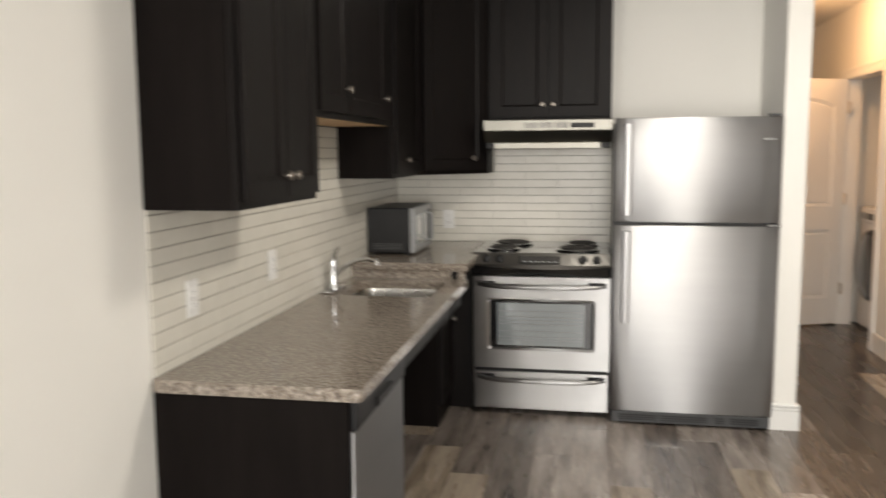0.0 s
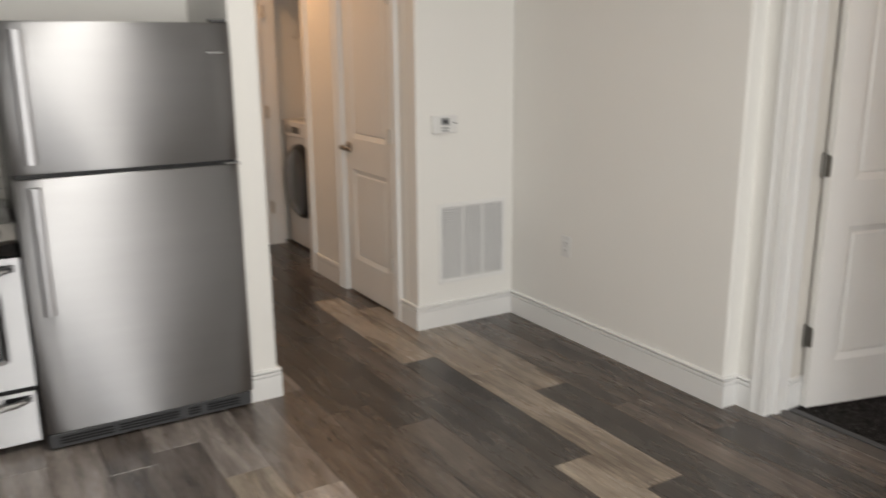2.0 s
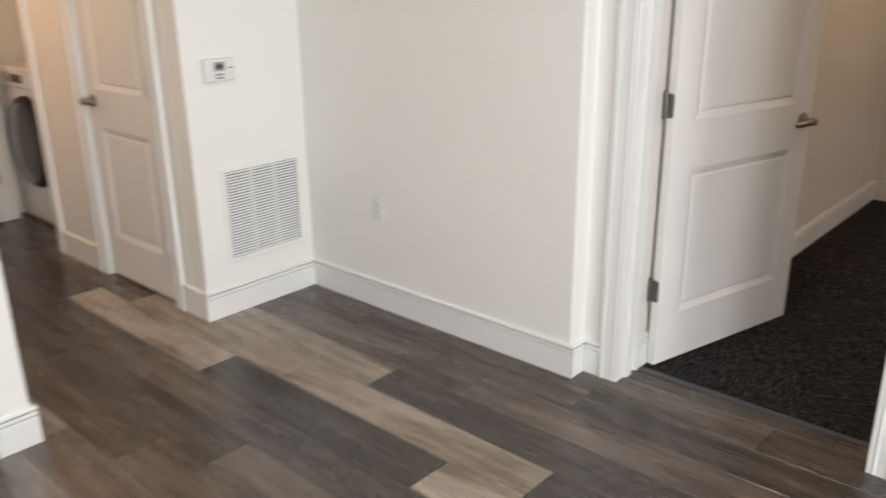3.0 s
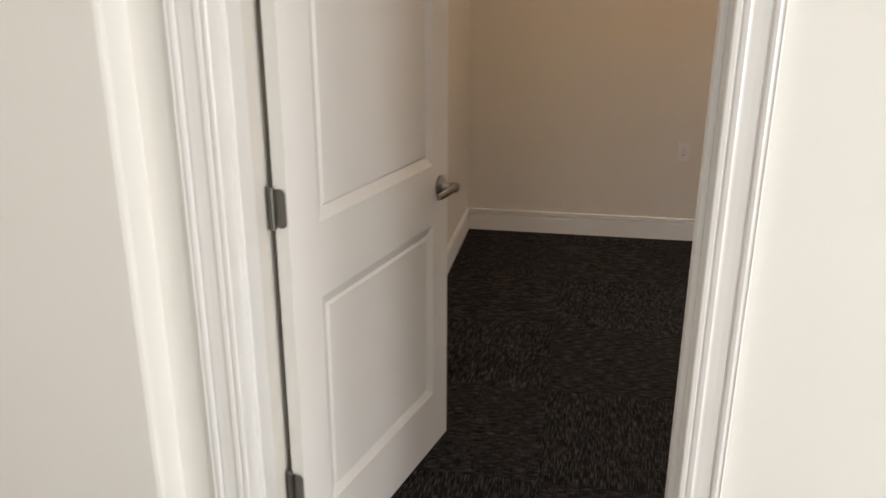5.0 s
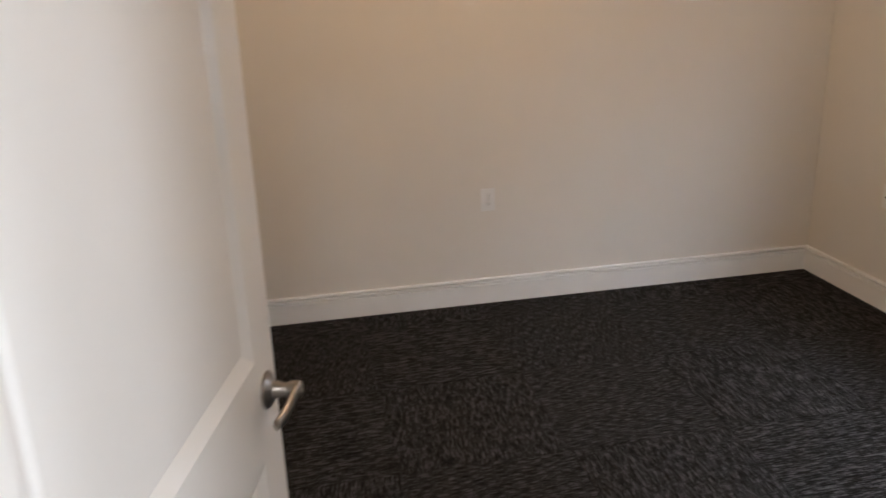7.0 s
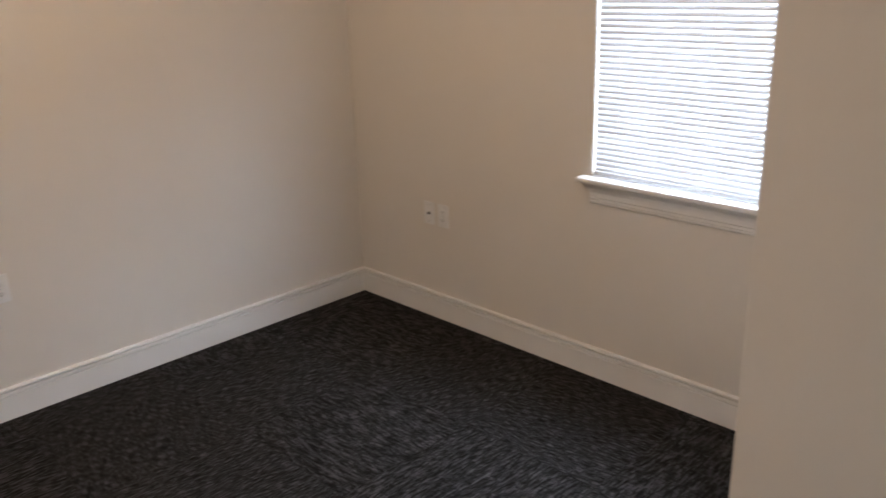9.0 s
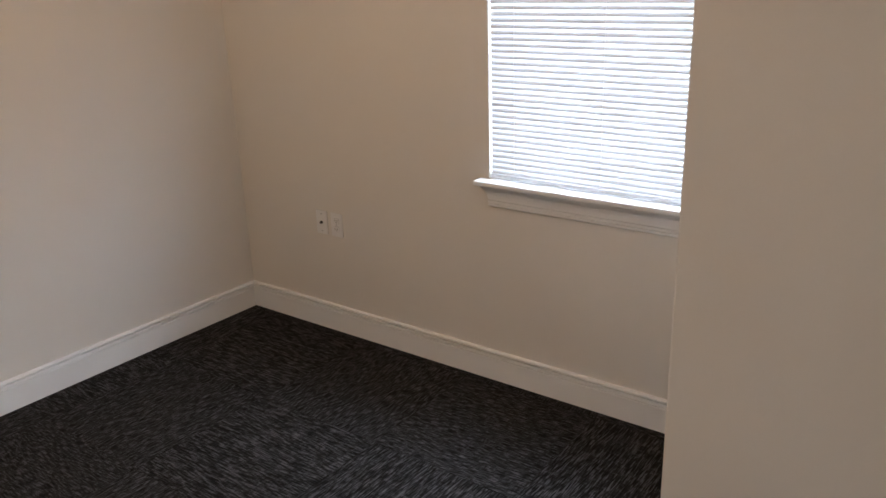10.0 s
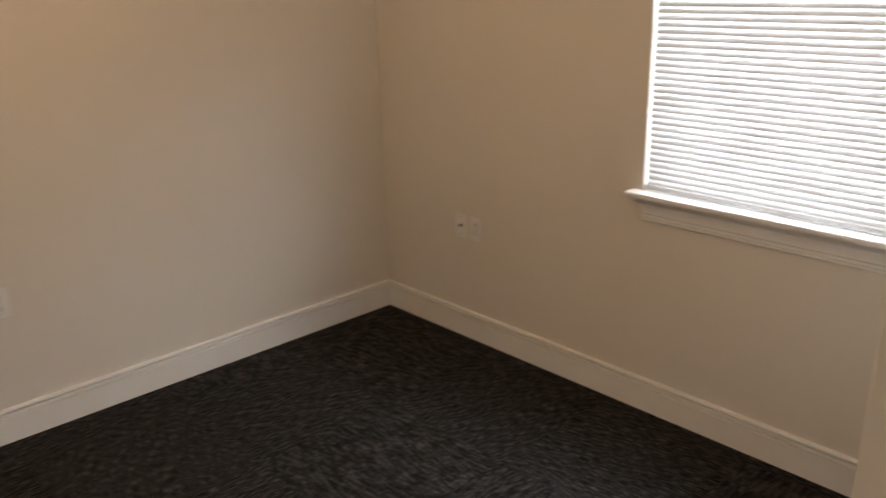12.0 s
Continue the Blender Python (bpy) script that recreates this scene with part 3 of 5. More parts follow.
def hinge(parent, x, y, z, away=1, material=None):
    """A butt hinge on a leaf's edge: the plate lies on the edge at x, the knuckle stands at y, beyond the plate."""
    s = 1 if away > 0 else -1
    bm = tube([(x - s * 0.007, y + 0.037, z - 0.046), (x - s * 0.007, y + 0.037, z + 0.046)], 0.0068, 12)
    disc((x - s * 0.007, y + 0.037, z + 0.046), (0, 0, 1), [(0, 0.0075), (0.003, 0.0075), (0.006, 0.004)], 12, bm)
    disc((x - s * 0.007, y + 0.037, z - 0.046), (0, 0, -1), [(0, 0.0075), (0.003, 0.0075), (0.006, 0.004)], 12, bm)
    own = bmesh.new()
    pts = rounded(y + 0.003, y + 0.036, z - 0.045, z + 0.045, 0.012)
    a = [own.verts.new((x - s * 0.0005, u, v)) for u, v in pts]
    b = [own.verts.new((x - s * 0.0030, u, v)) for u, v in pts]
    for i in range(len(pts)):
        j = (i + 1) % len(pts)
        own.faces.new((a[i], a[j], b[j], b[i]))
    own.faces.new(a)
    own.faces.new(b)
    join(bm, own)
    for dz in (-0.028, 0.028):
        disc((x - s * 0.003, y + 0.015, z + dz), (-s, 0, 0), [(0, 0.004), (0.0006, 0.0035)], 10, bm)
    return part("hinge", bm, material or HINGE, parent, "satin nickel butt hinge", True)


def rounded(x0, x1, y0, y1, r, n=5):
    pts = []
    for cx, cy, a in ((x1 - r, y1 - r, 0), (x0 + r, y1 - r, 90), (x0 + r, y0 + r, 180), (x1 - r, y0 + r, 270)):
        for k in range(n + 1):
            q = radians(a + 90 * k / n)
            pts.append((cx + r * math.cos(q), cy + r * math.sin(q)))
    return pts


def leaf(name, at, turn, w, h, panels, arch, label, handles, hinges):
    d = thing(name, at, label, "door", kind="structure", turn=turn)
    part("leaf", panelled(w, h, 0.035, panels, slope=0.038, depth=0.011, arch=arch, raised=0.005), DOORP, d)
    for x, y, z, side, toward in handles:
        lever(d, x, y, z, side, toward)
    for x, y, z, away in hinges:
        hinge(d, x, y, z, away, HINGE if away > 0 else HALLHINGE)
    return d


# the open bedroom door: hinged at the doorway's north jamb
leaf("door_1", (3.330, 3.495, 0.012), -14.5, 0.872, 2.03,
     [(0.120, 0.760, 0.205, 0.800), (0.120, 0.760, 0.990, 1.885)], 0.07,
     "white two-panel bedroom door standing open", [(0.812, 0.0, 0.915, -1, -1), (0.812, 0.035, 0.915, 1, -1)],
     [(0.0, 0.0, 0.318, 1), (0.0, 0.0, 1.053, 1), (0.0, 0.0, 1.79, 1)])
# hall closet door, closed, seen from the hall
leaf("door_2", (HX + 0.012, 6.226, 0.012), -90, 0.662, 2.022,
     [(0.105, 0.557, 0.22, 0.80), (0.105, 0.557, 0.99, 1.88)], 0.06,
     "closed white two-panel closet door in the hall", [(0.062, 0.0, 0.93, -1, 1)], [(0.662, -0.042, 0.3, -1), (0.662, -0.042, 1.05, -1), (0.662, -0.042, 1.8, -1)])
# laundry door swung out into the hall
leaf("door_3", (1.70, 7.375, 0.014), 22.5, 0.77, 2.03,
     [(0.105, 0.665, 0.22, 0.80), (0.105, 0.665, 0.99, 1.88)], 0.06,
     "white two-panel laundry door swung open into the hall", [(0.062, 0.0, 0.93, -1, 1)], [(0.77, -0.042, 0.3, -1), (0.77, -0.042, 1.05, -1), (0.77, -0.042, 1.8, -1)])


# ---- windows ----
def window(name, label, x0, x1, z0, z1, y_out, y_in, mid):
    """A sash window in a wall of constant y."""
    w = thing(name, ((x0 + x1) / 2, y_out, z0), label, "window", kind="structure")
    bm = box(x0, x0 + 0.04, y_out, y_in, z0, z1, 0.003)
    box(x1 - 0.04, x1, y_out, y_in, z0, z1, 0.003, bm=bm)
    box(x0 + 0.04, x1 - 0.04, y_out, y_in, z0, z0 + 0.045, 0.003, bm=bm)
    box(x0 + 0.04, x1 - 0.04, y_out, y_in, z1 - 0.04, z1, 0.003, bm=bm)
    if mid:
        box(x0 + 0.04, x1 - 0.04, y_out + 0.005, y_in - 0.005, mid - 0.025, mid + 0.025, 0.003, bm=bm)
    else:
        box((x0 + x1) / 2 - 0.025, (x0 + x1) / 2 + 0.025, y_out + 0.005, y_in - 0.005, z0 + 0.045, z1 - 0.04, 0.003, bm=bm)
    part("window_frame", bm, TRIM, w, "white vinyl window frame")
    g = part("pane", box(x0 + 0.03, x1 - 0.03, (y_out + y_in) / 2 - 0.003, (y_out + y_in) / 2 + 0.003, z0 + 0.03, z1 - 0.03), GLASS, w, "clear glass pane")
    g.visible_shadow = False
    return w


window("window_1", "white sash window behind lowered blinds", WX0, WX1, WZ0, WZ1, SY - 0.16, SY - 0.10, 1.55)
# stool and apron under the bedroom window
bm = box(WX0 - 0.045, WX1 + 0.045, SY - 0.095, SY + 0.056, WZ0 - 0.022, WZ0 - 0.002, 0.006, 3)
structure("window_sill", bm, TRIM, "white painted window stool with rounded nose", "window sill")
APR = ((0, 0), (0.010, 0), (0.013, 0.004), (0.012, 0.010), (0.007, 0.0105), (0.007, 0.0130), (0.013, 0.0135), (0.014, 0.024), (0.008, 0.0245), (0.008, 0.0270), (0.013, 0.0275), (0.015, 0.045), (0.022, 0.064), (0.034, 0.078), (0.042, 0.083), (0.042, 0.0878), (0, 0.0878))
bm = bmesh.new()
ends = [[bm.verts.new((x + side * d, SY + d, WZ0 - 0.11 + h)) for d, h in APR] for x, side in ((WX0 + 0.012, -1), (WX1 - 0.012, 1))]
for i in range(len(APR)):
    j = (i + 1) % len(APR)
    bm.faces.new((ends[0][i], ends[0][j], ends[1][j], ends[1][i]))
bm.faces.new(ends[0])
bm.faces.new(ends[1])
structure("window_apron", bm, TRIM, "white moulded apron under the window stool", "window trim")
window("window_2", "wide white window at the end of the living room", 0.25, 1.95, 0.25, 2.4, -2.74, -2.66, 0)
# side window out of view, made up to carry the west fill
w3 = thing("window_3_added", (XW - 0.10, -1.45, 0.45), "unseen white side window added to light the doorway side", "window", kind="structure")
bm = box(XW - 0.13, XW - 0.06, -2.25, -2.21, 0.45, 2.35, 0.003)
box(XW - 0.13, XW - 0.06, -0.69, -0.65, 0.45, 2.35, 0.003, bm=bm)
box(XW - 0.13, XW - 0.06, -2.21, -0.69, 0.45, 0.495, 0.003, bm=bm)
box(XW - 0.13, XW - 0.06, -2.21, -0.69, 2.31, 2.35, 0.003, bm=bm)
box(XW - 0.12, XW - 0.07, -1.475, -1.425, 0.495, 2.31, 0.003, bm=bm)
part("window_frame", bm, TRIM, w3, "white vinyl window frame")
g = part("pane", box(XW - 0.098, XW - 0.092, -2.22, -0.68, 0.48, 2.32), GLASS, w3, "clear glass pane")
g.visible_shadow = False

# mini blind, lowered, slats tilted shut
blind = thing("window_blind", ((WX0 + WX1) / 2, SY - 0.045, WZ0), "white vinyl mini blind fully lowered with its slats tilted shut", "blind")
bx0, bx1, by = WX0 + 0.003, WX1 - 0.003, SY - 0.017
PITCH = 0.0222
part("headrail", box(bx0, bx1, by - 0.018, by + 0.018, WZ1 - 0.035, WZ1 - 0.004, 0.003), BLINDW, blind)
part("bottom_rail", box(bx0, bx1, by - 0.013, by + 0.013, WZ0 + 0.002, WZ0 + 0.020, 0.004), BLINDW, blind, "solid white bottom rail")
tilt = radians(-63)
ca, sa = math.cos(tilt), math.sin(tilt)
rows = []
for k in range(5):
    d = (k / 4 - 0.5) * 0.0275
    c = 0.0022 * (1 - (2 * k / 4 - 1) ** 2)
    for off in (0.0, -0.0006):
        rows.append((d * ca - (c + off) * sa, d * sa + (c + off) * ca))
ordered = rows[0::2] + rows[1::2][::-1]
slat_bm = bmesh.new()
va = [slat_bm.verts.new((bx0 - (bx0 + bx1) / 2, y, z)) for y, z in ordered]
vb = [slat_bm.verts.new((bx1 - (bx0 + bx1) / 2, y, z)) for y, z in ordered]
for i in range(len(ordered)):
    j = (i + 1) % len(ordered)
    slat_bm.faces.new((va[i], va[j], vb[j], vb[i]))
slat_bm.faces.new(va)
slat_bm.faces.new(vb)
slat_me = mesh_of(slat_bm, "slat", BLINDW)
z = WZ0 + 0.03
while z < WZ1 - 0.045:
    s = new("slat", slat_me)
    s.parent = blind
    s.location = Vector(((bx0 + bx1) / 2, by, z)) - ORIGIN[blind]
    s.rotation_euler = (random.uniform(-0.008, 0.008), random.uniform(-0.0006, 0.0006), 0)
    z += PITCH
for x in (WX1 - 0.11, (WX0 + WX1) / 2, WX0 + 0.11):
    bm = tube([(x, by + 0.0125, WZ0 + 0.01), (x, by + 0.0125, WZ1 - 0.02)], 0.0008, 6)
    tube([(x, by - 0.0125, WZ0 + 0.01), (x, by - 0.0125, WZ1 - 0.02)], 0.0008, 6, bm)
    part("ladder_cord", bm, WHITEPL, blind, "thin white ladder cords")


# ---- small wall fittings ----
def plate(name, at, turn, label, kind="outlet"):
    """A wall plate in its own axes: front at -y."""
    p = thing(name, at, label, "outlet" if kind != "switch" else "switch", "wall plates", turn=turn)
    bm = box(-0.036, 0.036, -0.006, 0, -0.058, 0.058, 0.003, 2)
    part("plate", bm, WHITEPL, p)
    if kind == "outlet":
        for dz in (-0.0195, 0.0195):
            q = box(-0.0165, 0.0165, -0.0085, -0.005, dz - 0.014, dz + 0.014, 0.004, 2)
            r = part("receptacle", q, WHITEPL, p)
            bm = box(-0.008, -0.006, -0.0092, -0.0084, dz - 0.003, dz + 0.006)
            box(0.006, 0.008, -0.0092, -0.0084, dz - 0.003, dz + 0.006, bm=bm)
            disc((0, -0.0092, dz - 0.007), (0, 1, 0), [(0, 0.0024), (0.0008, 0.0024)], 10, bm)
            part("slots", bm, DARKGREY, r, "dark outlet slots")
        part("screw", disc((0, -0.0062, 0), (0, -1, 0), [(0, 0.003), (0.001, 0.0026)], 10), MIDGREY, p)
    elif kind == "cable":
        part("jack", disc((0, -0.006, 0), (0, -1, 0), [(0, 0.0075), (0.004, 0.0075), (0.004, 0.0045), (0.011, 0.0045)], 12), DARKGREY, p, "dark coaxial jack")
        for dz in (-0.042, 0.042):
            part("screw", disc((0, -0.0062, dz), (0, -1, 0), [(0, 0.003), (0.001, 0.0026)], 10), MIDGREY, p)
    else:
        part("rocker", box(-0.0165, 0.0165, -0.010, -0.005, -0.033, 0.033, 0.003, 2), WHITEPL, p)
    return p


plate("outlet", (6.575, 2.262, 0.552), -90, "white duplex outlet low on the beige bedroom wall")
plate("cable_plate", (6.020, SY, 0.552), 180, "white cable jack plate beside an outlet", "cable")
plate("outlet", (5.924, SY, 0.552), 180, "white duplex outlet beside the cable plate")
plate("outlet", (EX, 4.79, 0.503), -90, "white duplex outlet low on the living room wall")
plate("outlet", (XW + 0.012, 2.745, 1.030), 90, "white duplex outlet on the tiled backsplash near the counter end")
plate("outlet", (XW + 0.012, 3.385, 1.045), 90, "white outlet on the tiled backsplash by the sink")
plate("outlet", (-0.525, YB - 0.012, 1.055), 0, "white outlet on the tiled backsplash beside the stove")

th = thing("thermostat", (2.58, TY, 1.14), "small white wall thermostat with a grey display", "thermostat")
part("body", box(2.505, 2.655, TY - 0.028, TY, 1.093, 1.190, 0.006, 3), WHITEPL, th)
part("display", box(2.552, 2.602, TY - 0.031, TY - 0.027, 1.138, 1.176, 0.001), MIDGREY, th, "grey liquid crystal display")
part("digits", box(2.560, 2.594, TY - 0.0325, TY - 0.0305, 1.148, 1.166), DARKGREY, th, "dark figures too small to read")
for z in (1.108, 1.122):
    part("button", box(2.556, 2.598, TY - 0.031, TY - 0.0275, z - 0.004, z + 0.004, 0.0015), MIDGREY, th)
part("lever", box(2.622, 2.648, TY - 0.031, TY - 0.0275, 1.146, 1.150), DARKGREY, th)

gr = thing("air_grille", (2.77, TY, 0.248), "white steel return air grille with three rows of louvres", "air grille")
gx0, gx1, gz0, gz1 = 2.545, 2.993, 0.248, 0.705
bm = box(gx0, gx1, TY - 0.010, TY, gz1 - 0.024, gz1, 0.003)
box(gx0, gx1, TY - 0.010, TY, gz0, gz0 + 0.024, 0.003, bm=bm)
box(gx0, gx0 + 0.024, TY - 0.010, TY, gz0 + 0.024, gz1 - 0.024, 0.003, bm=bm)
box(gx1 - 0.024, gx1, TY - 0.010, TY, gz0 + 0.024, gz1 - 0.024, 0.003, bm=bm)
cw = (gx1 - gx0 - 0.048) / 3
for k in (1, 2):
    box(gx0 + 0.024 + k * cw - 0.004, gx0 + 0.024 + k * cw + 0.004, TY - 0.008, TY - 0.002, gz0 + 0.024, gz1 - 0.024, bm=bm)
part("frame", bm, TRIM, gr)
# a grey sheet stands in for the shade between the louvres
part("backing", box(gx0 + 0.02, gx1 - 0.02, TY - 0.0025, TY - 0.001, gz0 + 0.02, gz1 - 0.02), SHADOWGREY, gr, "grey sheet painted as the shade behind the louvres")
lm = bmesh.new()
lo = [lm.verts.new((-cw / 2 + 0.004, y, z)) for y, z in ((-0.0092, -0.0030), (-0.0086, -0.0038), (-0.0030, 0.0028), (-0.0036, 0.0036))]
ro = [lm.verts.new((cw / 2 - 0.004, y, z)) for y, z in ((-0.0092, -0.0030), (-0.0086, -0.0038), (-0.0030, 0.0028), (-0.0036, 0.0036))]
for i in range(4):
    lm.faces.new((lo[i], lo[(i + 1) % 4], ro[(i + 1) % 4], ro[i]))
lm.faces.new(lo)
lm.faces.new(ro)
louvre_me = mesh_of(lm, "louvre", TRIM)
nl = 30
for c in range(3):
    for k in range(nl):
        s = new("louvre", louvre_me)
        s.parent = gr
        s.location = Vector((gx0 + 0.024 + (c + 0.5) * cw, TY, gz0 + 0.031 + k * (gz1 - gz0 - 0.062) / (nl - 1))) - ORIGIN[gr]


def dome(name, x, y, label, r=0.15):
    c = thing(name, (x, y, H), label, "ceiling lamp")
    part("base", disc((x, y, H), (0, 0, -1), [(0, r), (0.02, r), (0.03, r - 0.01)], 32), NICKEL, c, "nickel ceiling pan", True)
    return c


# ceiling pans are out of view, added to carry the three lamps
dome("ceiling_light", 0.95, 3.5, "unseen flush ceiling light added to brighten the kitchen floor", 0.28)
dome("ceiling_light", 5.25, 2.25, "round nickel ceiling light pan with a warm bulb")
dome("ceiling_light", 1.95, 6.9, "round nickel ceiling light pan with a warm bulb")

# ---- kitchen ----


def knob(parent, x, y, z):
    return part("knob", disc((x, y, z), (0, -1, 0), [(0, 0.006), (0.010, 0.0055), (0.014, 0.011), (0.020, 0.0155), (0.026, 0.0145), (0.029, 0.009), (0.030, 0.002)], 16), NICKEL, parent, "brushed nickel knob", True)


def upper(at, turn, w, d, h, doors, label, raw_bottom=False, kz=0.088):
    """A wall cabinet in its own axes: x along the wall, front at y=-d, wall at y=0, bottom at z=0.
    doors: (x0, x1, knob x)."""
    c = thing("wall_cabinet", at, label, "cabinet", "wall cabinets", turn=turn)
    bm = box(0.0005, w - 0.0005, -d, 0, 0, h, 0.0015, 1)
    part("body", bm, ENDPANEL, c)
    part("face_frame", box(0.0005, w - 0.0005, -d - 0.019, -d - 0.0005, 0, h, 0.0015, 1), ESPRESSO, c)
    if raw_bottom:
        part("underside", box(0.02, w - 0.02, -d + 0.004, -0.01, -0.003, -0.0003), RAWWOOD, c, "unfinished light wood underside")
    for x0, x1, kx in doors:
        bm = panelled(x1 - x0, h - 0.045, 0.019, [(0.058, x1 - x0 - 0.058, 0.058, h - 0.045 - 0.058)], slope=0.010, depth=0.007)
        bmesh.ops.translate(bm, vec=(x0, -d - 0.0385, 0.022), verts=bm.verts)
        leaf_ob = part("cabinet_door", bm, ESPRESSO, c)
        knob(leaf_ob, kx, -d - 0.0385, kz)
    return c


TOP = 2.42
upper((XW, 2.515, 1.318), 90, 0.63, 0.265, TOP - 1.318, [(0.022, 0.318, 0.292), (0.324, 0.608, 0.358)], "dark espresso wall cabinet with two doors over the counter end")
upper((XW, 3.146, 1.60), 90, 1.105, 0.265, TOP - 1.60, [(0.022, 0.352, 0.310), (0.360, 0.930, 0.880)], "short dark espresso wall cabinet above the sink", True, 0.112)
upper((XW, 4.252, 1.348), 90, 0.60, 0.265, TOP - 1.348, [(0.022, 0.575, 0.20)], "tall dark espresso wall cabinet beyond the sink")
upper((-0.238, YB, 1.649), 0, 0.70, 0.29, TOP - 1.649, [(0.022, 0.345, 0.312), (0.351, 0.678, 0.372)], "dark espresso wall cabinet above the range hood")

# diagonal corner cabinet
cc = thing("wall_cabinet", (XW, YB, 1.348), "dark espresso diagonal corner wall cabinet", "cabinet", "wall cabinets")
corner = [(XW, 4.854), (-0.582, 4.854), (-0.243, 5.19), (-0.243, YB), (XW, YB)]
bm = bmesh.new()
lo = [bm.verts.new((x, y, 1.348)) for x, y in corner]
hi = [bm.verts.new((x, y, TOP)) for x, y in corner]
for i in range(5):
    bm.faces.new((lo[i], lo[(i + 1) % 5], hi[(i + 1) % 5], hi[i]))
bm.faces.new(lo)
bm.faces.new(hi)
part("body", bm, ENDPANEL, cc)
dl = math.hypot(0.339, 0.336)
da = math.degrees(math.atan2(0.336, 0.339))
bm = panelled(dl - 0.05, TOP - 1.348 - 0.045, 0.019, [(0.058, dl - 0.108, 0.058, TOP - 1.348 - 0.103)], slope=0.010, depth=0.007)
bmesh.ops.translate(bm, vec=(0.025, -0.0195, 0.022), verts=bm.verts)
bm.transform(pose(-0.582, 4.854, 1.348, 0, 0, da))
cd = part("cabinet_door", bm, ESPRESSO, cc)
bm = disc((dl - 0.125, -0.0195, 0.090), (0, -1, 0), [(0, 0.006), (0.010, 0.0055), (0.014, 0.011), (0.020, 0.0155), (0.026, 0.0145), (0.030, 0.002)], 16)
bm.transform(pose(-0.582, 4.854, 1.348, 0, 0, da))
part("knob", bm, NICKEL, cd, "brushed nickel knob", True)

# ---- base units on the sink side ----
CT = 0.838     # top of the low counter
ep = thing("end_panel", (-0.57, 2.525, 0), "dark espresso end panel closing the counter run", "cabinet panel")
part("panel", box(XW + 0.002, -0.288, 2.516, 2.538, 0, CT - 0.038, 0.0015, 1), ENDPANEL, ep)

dw = thing("dishwasher", (-0.55, 2.85, 0), "stainless dishwasher with black control strip under the counter", "dishwasher")
part("tub", box(XW + 0.01, -0.312, 2.545, 3.135, 0.02, CT - 0.042, 0.003), BLACK, dw, "black side of the tub")
part("door", box(-0.311, -0.278, 2.545, 3.135, 0.115, 0.700, 0.006, 3), STEEL, dw)
part("control_panel", box(-0.311, -0.270, 2.545, 3.135, 0.702, CT - 0.044, 0.008, 3), BLACK, dw, "black control strip")
part("latch", box(-0.272, -0.262, 2.75, 2.93, 0.712, 0.742, 0.004, 2), BLACK, dw)
part("kick_plate", box(-0.345, -0.325, 2.545, 3.135, 0.005, 0.110, 0.003), BLACK, dw)

ap = thing("sink_apron", (-0.30, 3.78, 0), "dark rail under the counter edge above the knee space", "cabinet panel")
part("rail", box(-0.300, -0.282, 3.140, 4.424, 0.712, CT - 0.040, 0.003), ESPRESSO, ap)
part("cleat", box(XW + 0.003, XW + 0.03, 3.140, 4.59, 0.70, CT - 0.04, 0.002), ESPRESSO, ap)
part("back_panel", box(XW + 0.002, XW + 0.012, 3.14, 4.59, 0, 0.70), ENDPANEL, ap, "dark panel behind the knee space")
part("support", box(-0.33, -0.30, 4.425, 4.445, 0.712, 0.874, 0.002), ESPRESSO, ap)

bc = thing("base_cabinet", (-0.63, 4.8, 0), "dark espresso base cabinet between knee space and stove", "cabinet")
part("body", box(XW + 0.003, -0.435, 4.600, YB - 0.003, 0.0, 0.872, 0.002, 1), ENDPANEL, bc)
part("filler", box(-0.433, -0.300, 4.965, 4.985, 0.0, 0.872, 0.002, 1), ESPRESSO, bc)
for z0, z1, kz in ((0.115, 0.60, 0.535), (0.615, 0.86, 0.735)):
    bm = panelled(0.355, z1 - z0, 0.019, [(0.05, 0.305, 0.05, z1 - z0 - 0.05)], slope=0.010, depth=0.006)
    bm.transform(pose(-0.4145, 4.606, z0, 0, 0, 90))
    dr = part("drawer_front" if z0 > 0.5 else "cabinet_door", bm, ESPRESSO, bc)
    part("knob", disc((-0.4145, 4.90, kz), (1, 0, 0), [(0, 0.006), (0.010, 0.0055), (0.014, 0.011), (0.020, 0.0155), (0.026, 0.0145), (0.030, 0.002)], 16), NICKEL, dr, "brushed nickel knob", True)

# low granite counter with the sink's cut-out
SX0, SX1, SY0, SY1 = -0.765, -0.335, 3.90, 4.33
ctop = thing("countertop", (-0.55, 3.5, CT), "speckled brown-grey granite counter with an undermount sink", "countertop")
bm = bmesh.new()


outer = [(XW + 0.0095, 2.505), (-0.262, 2.505), (-0.252, 2.508), (-0.246, 2.519), (-0.246, 4.424), (XW + 0.0095, 4.424)]
inner = rounded(SX0, SX1, SY0, SY1, 0.06)
faces = []
for z in (CT, CT - 0.038):
    vo = [bm.verts.new((x, y, z)) for x, y in outer]
    vi = [bm.verts.new((x, y, z)) for x, y in inner]
    ed = [bm.edges.new((vo[i], vo[(i + 1) % len(vo)])) for i in range(len(vo))]
    ed += [bm.edges.new((vi[i], vi[(i + 1) % len(vi)])) for i in range(len(vi))]
    bmesh.ops.triangle_fill(bm, use_beauty=True, edges=ed)
    faces.append((vo, vi))
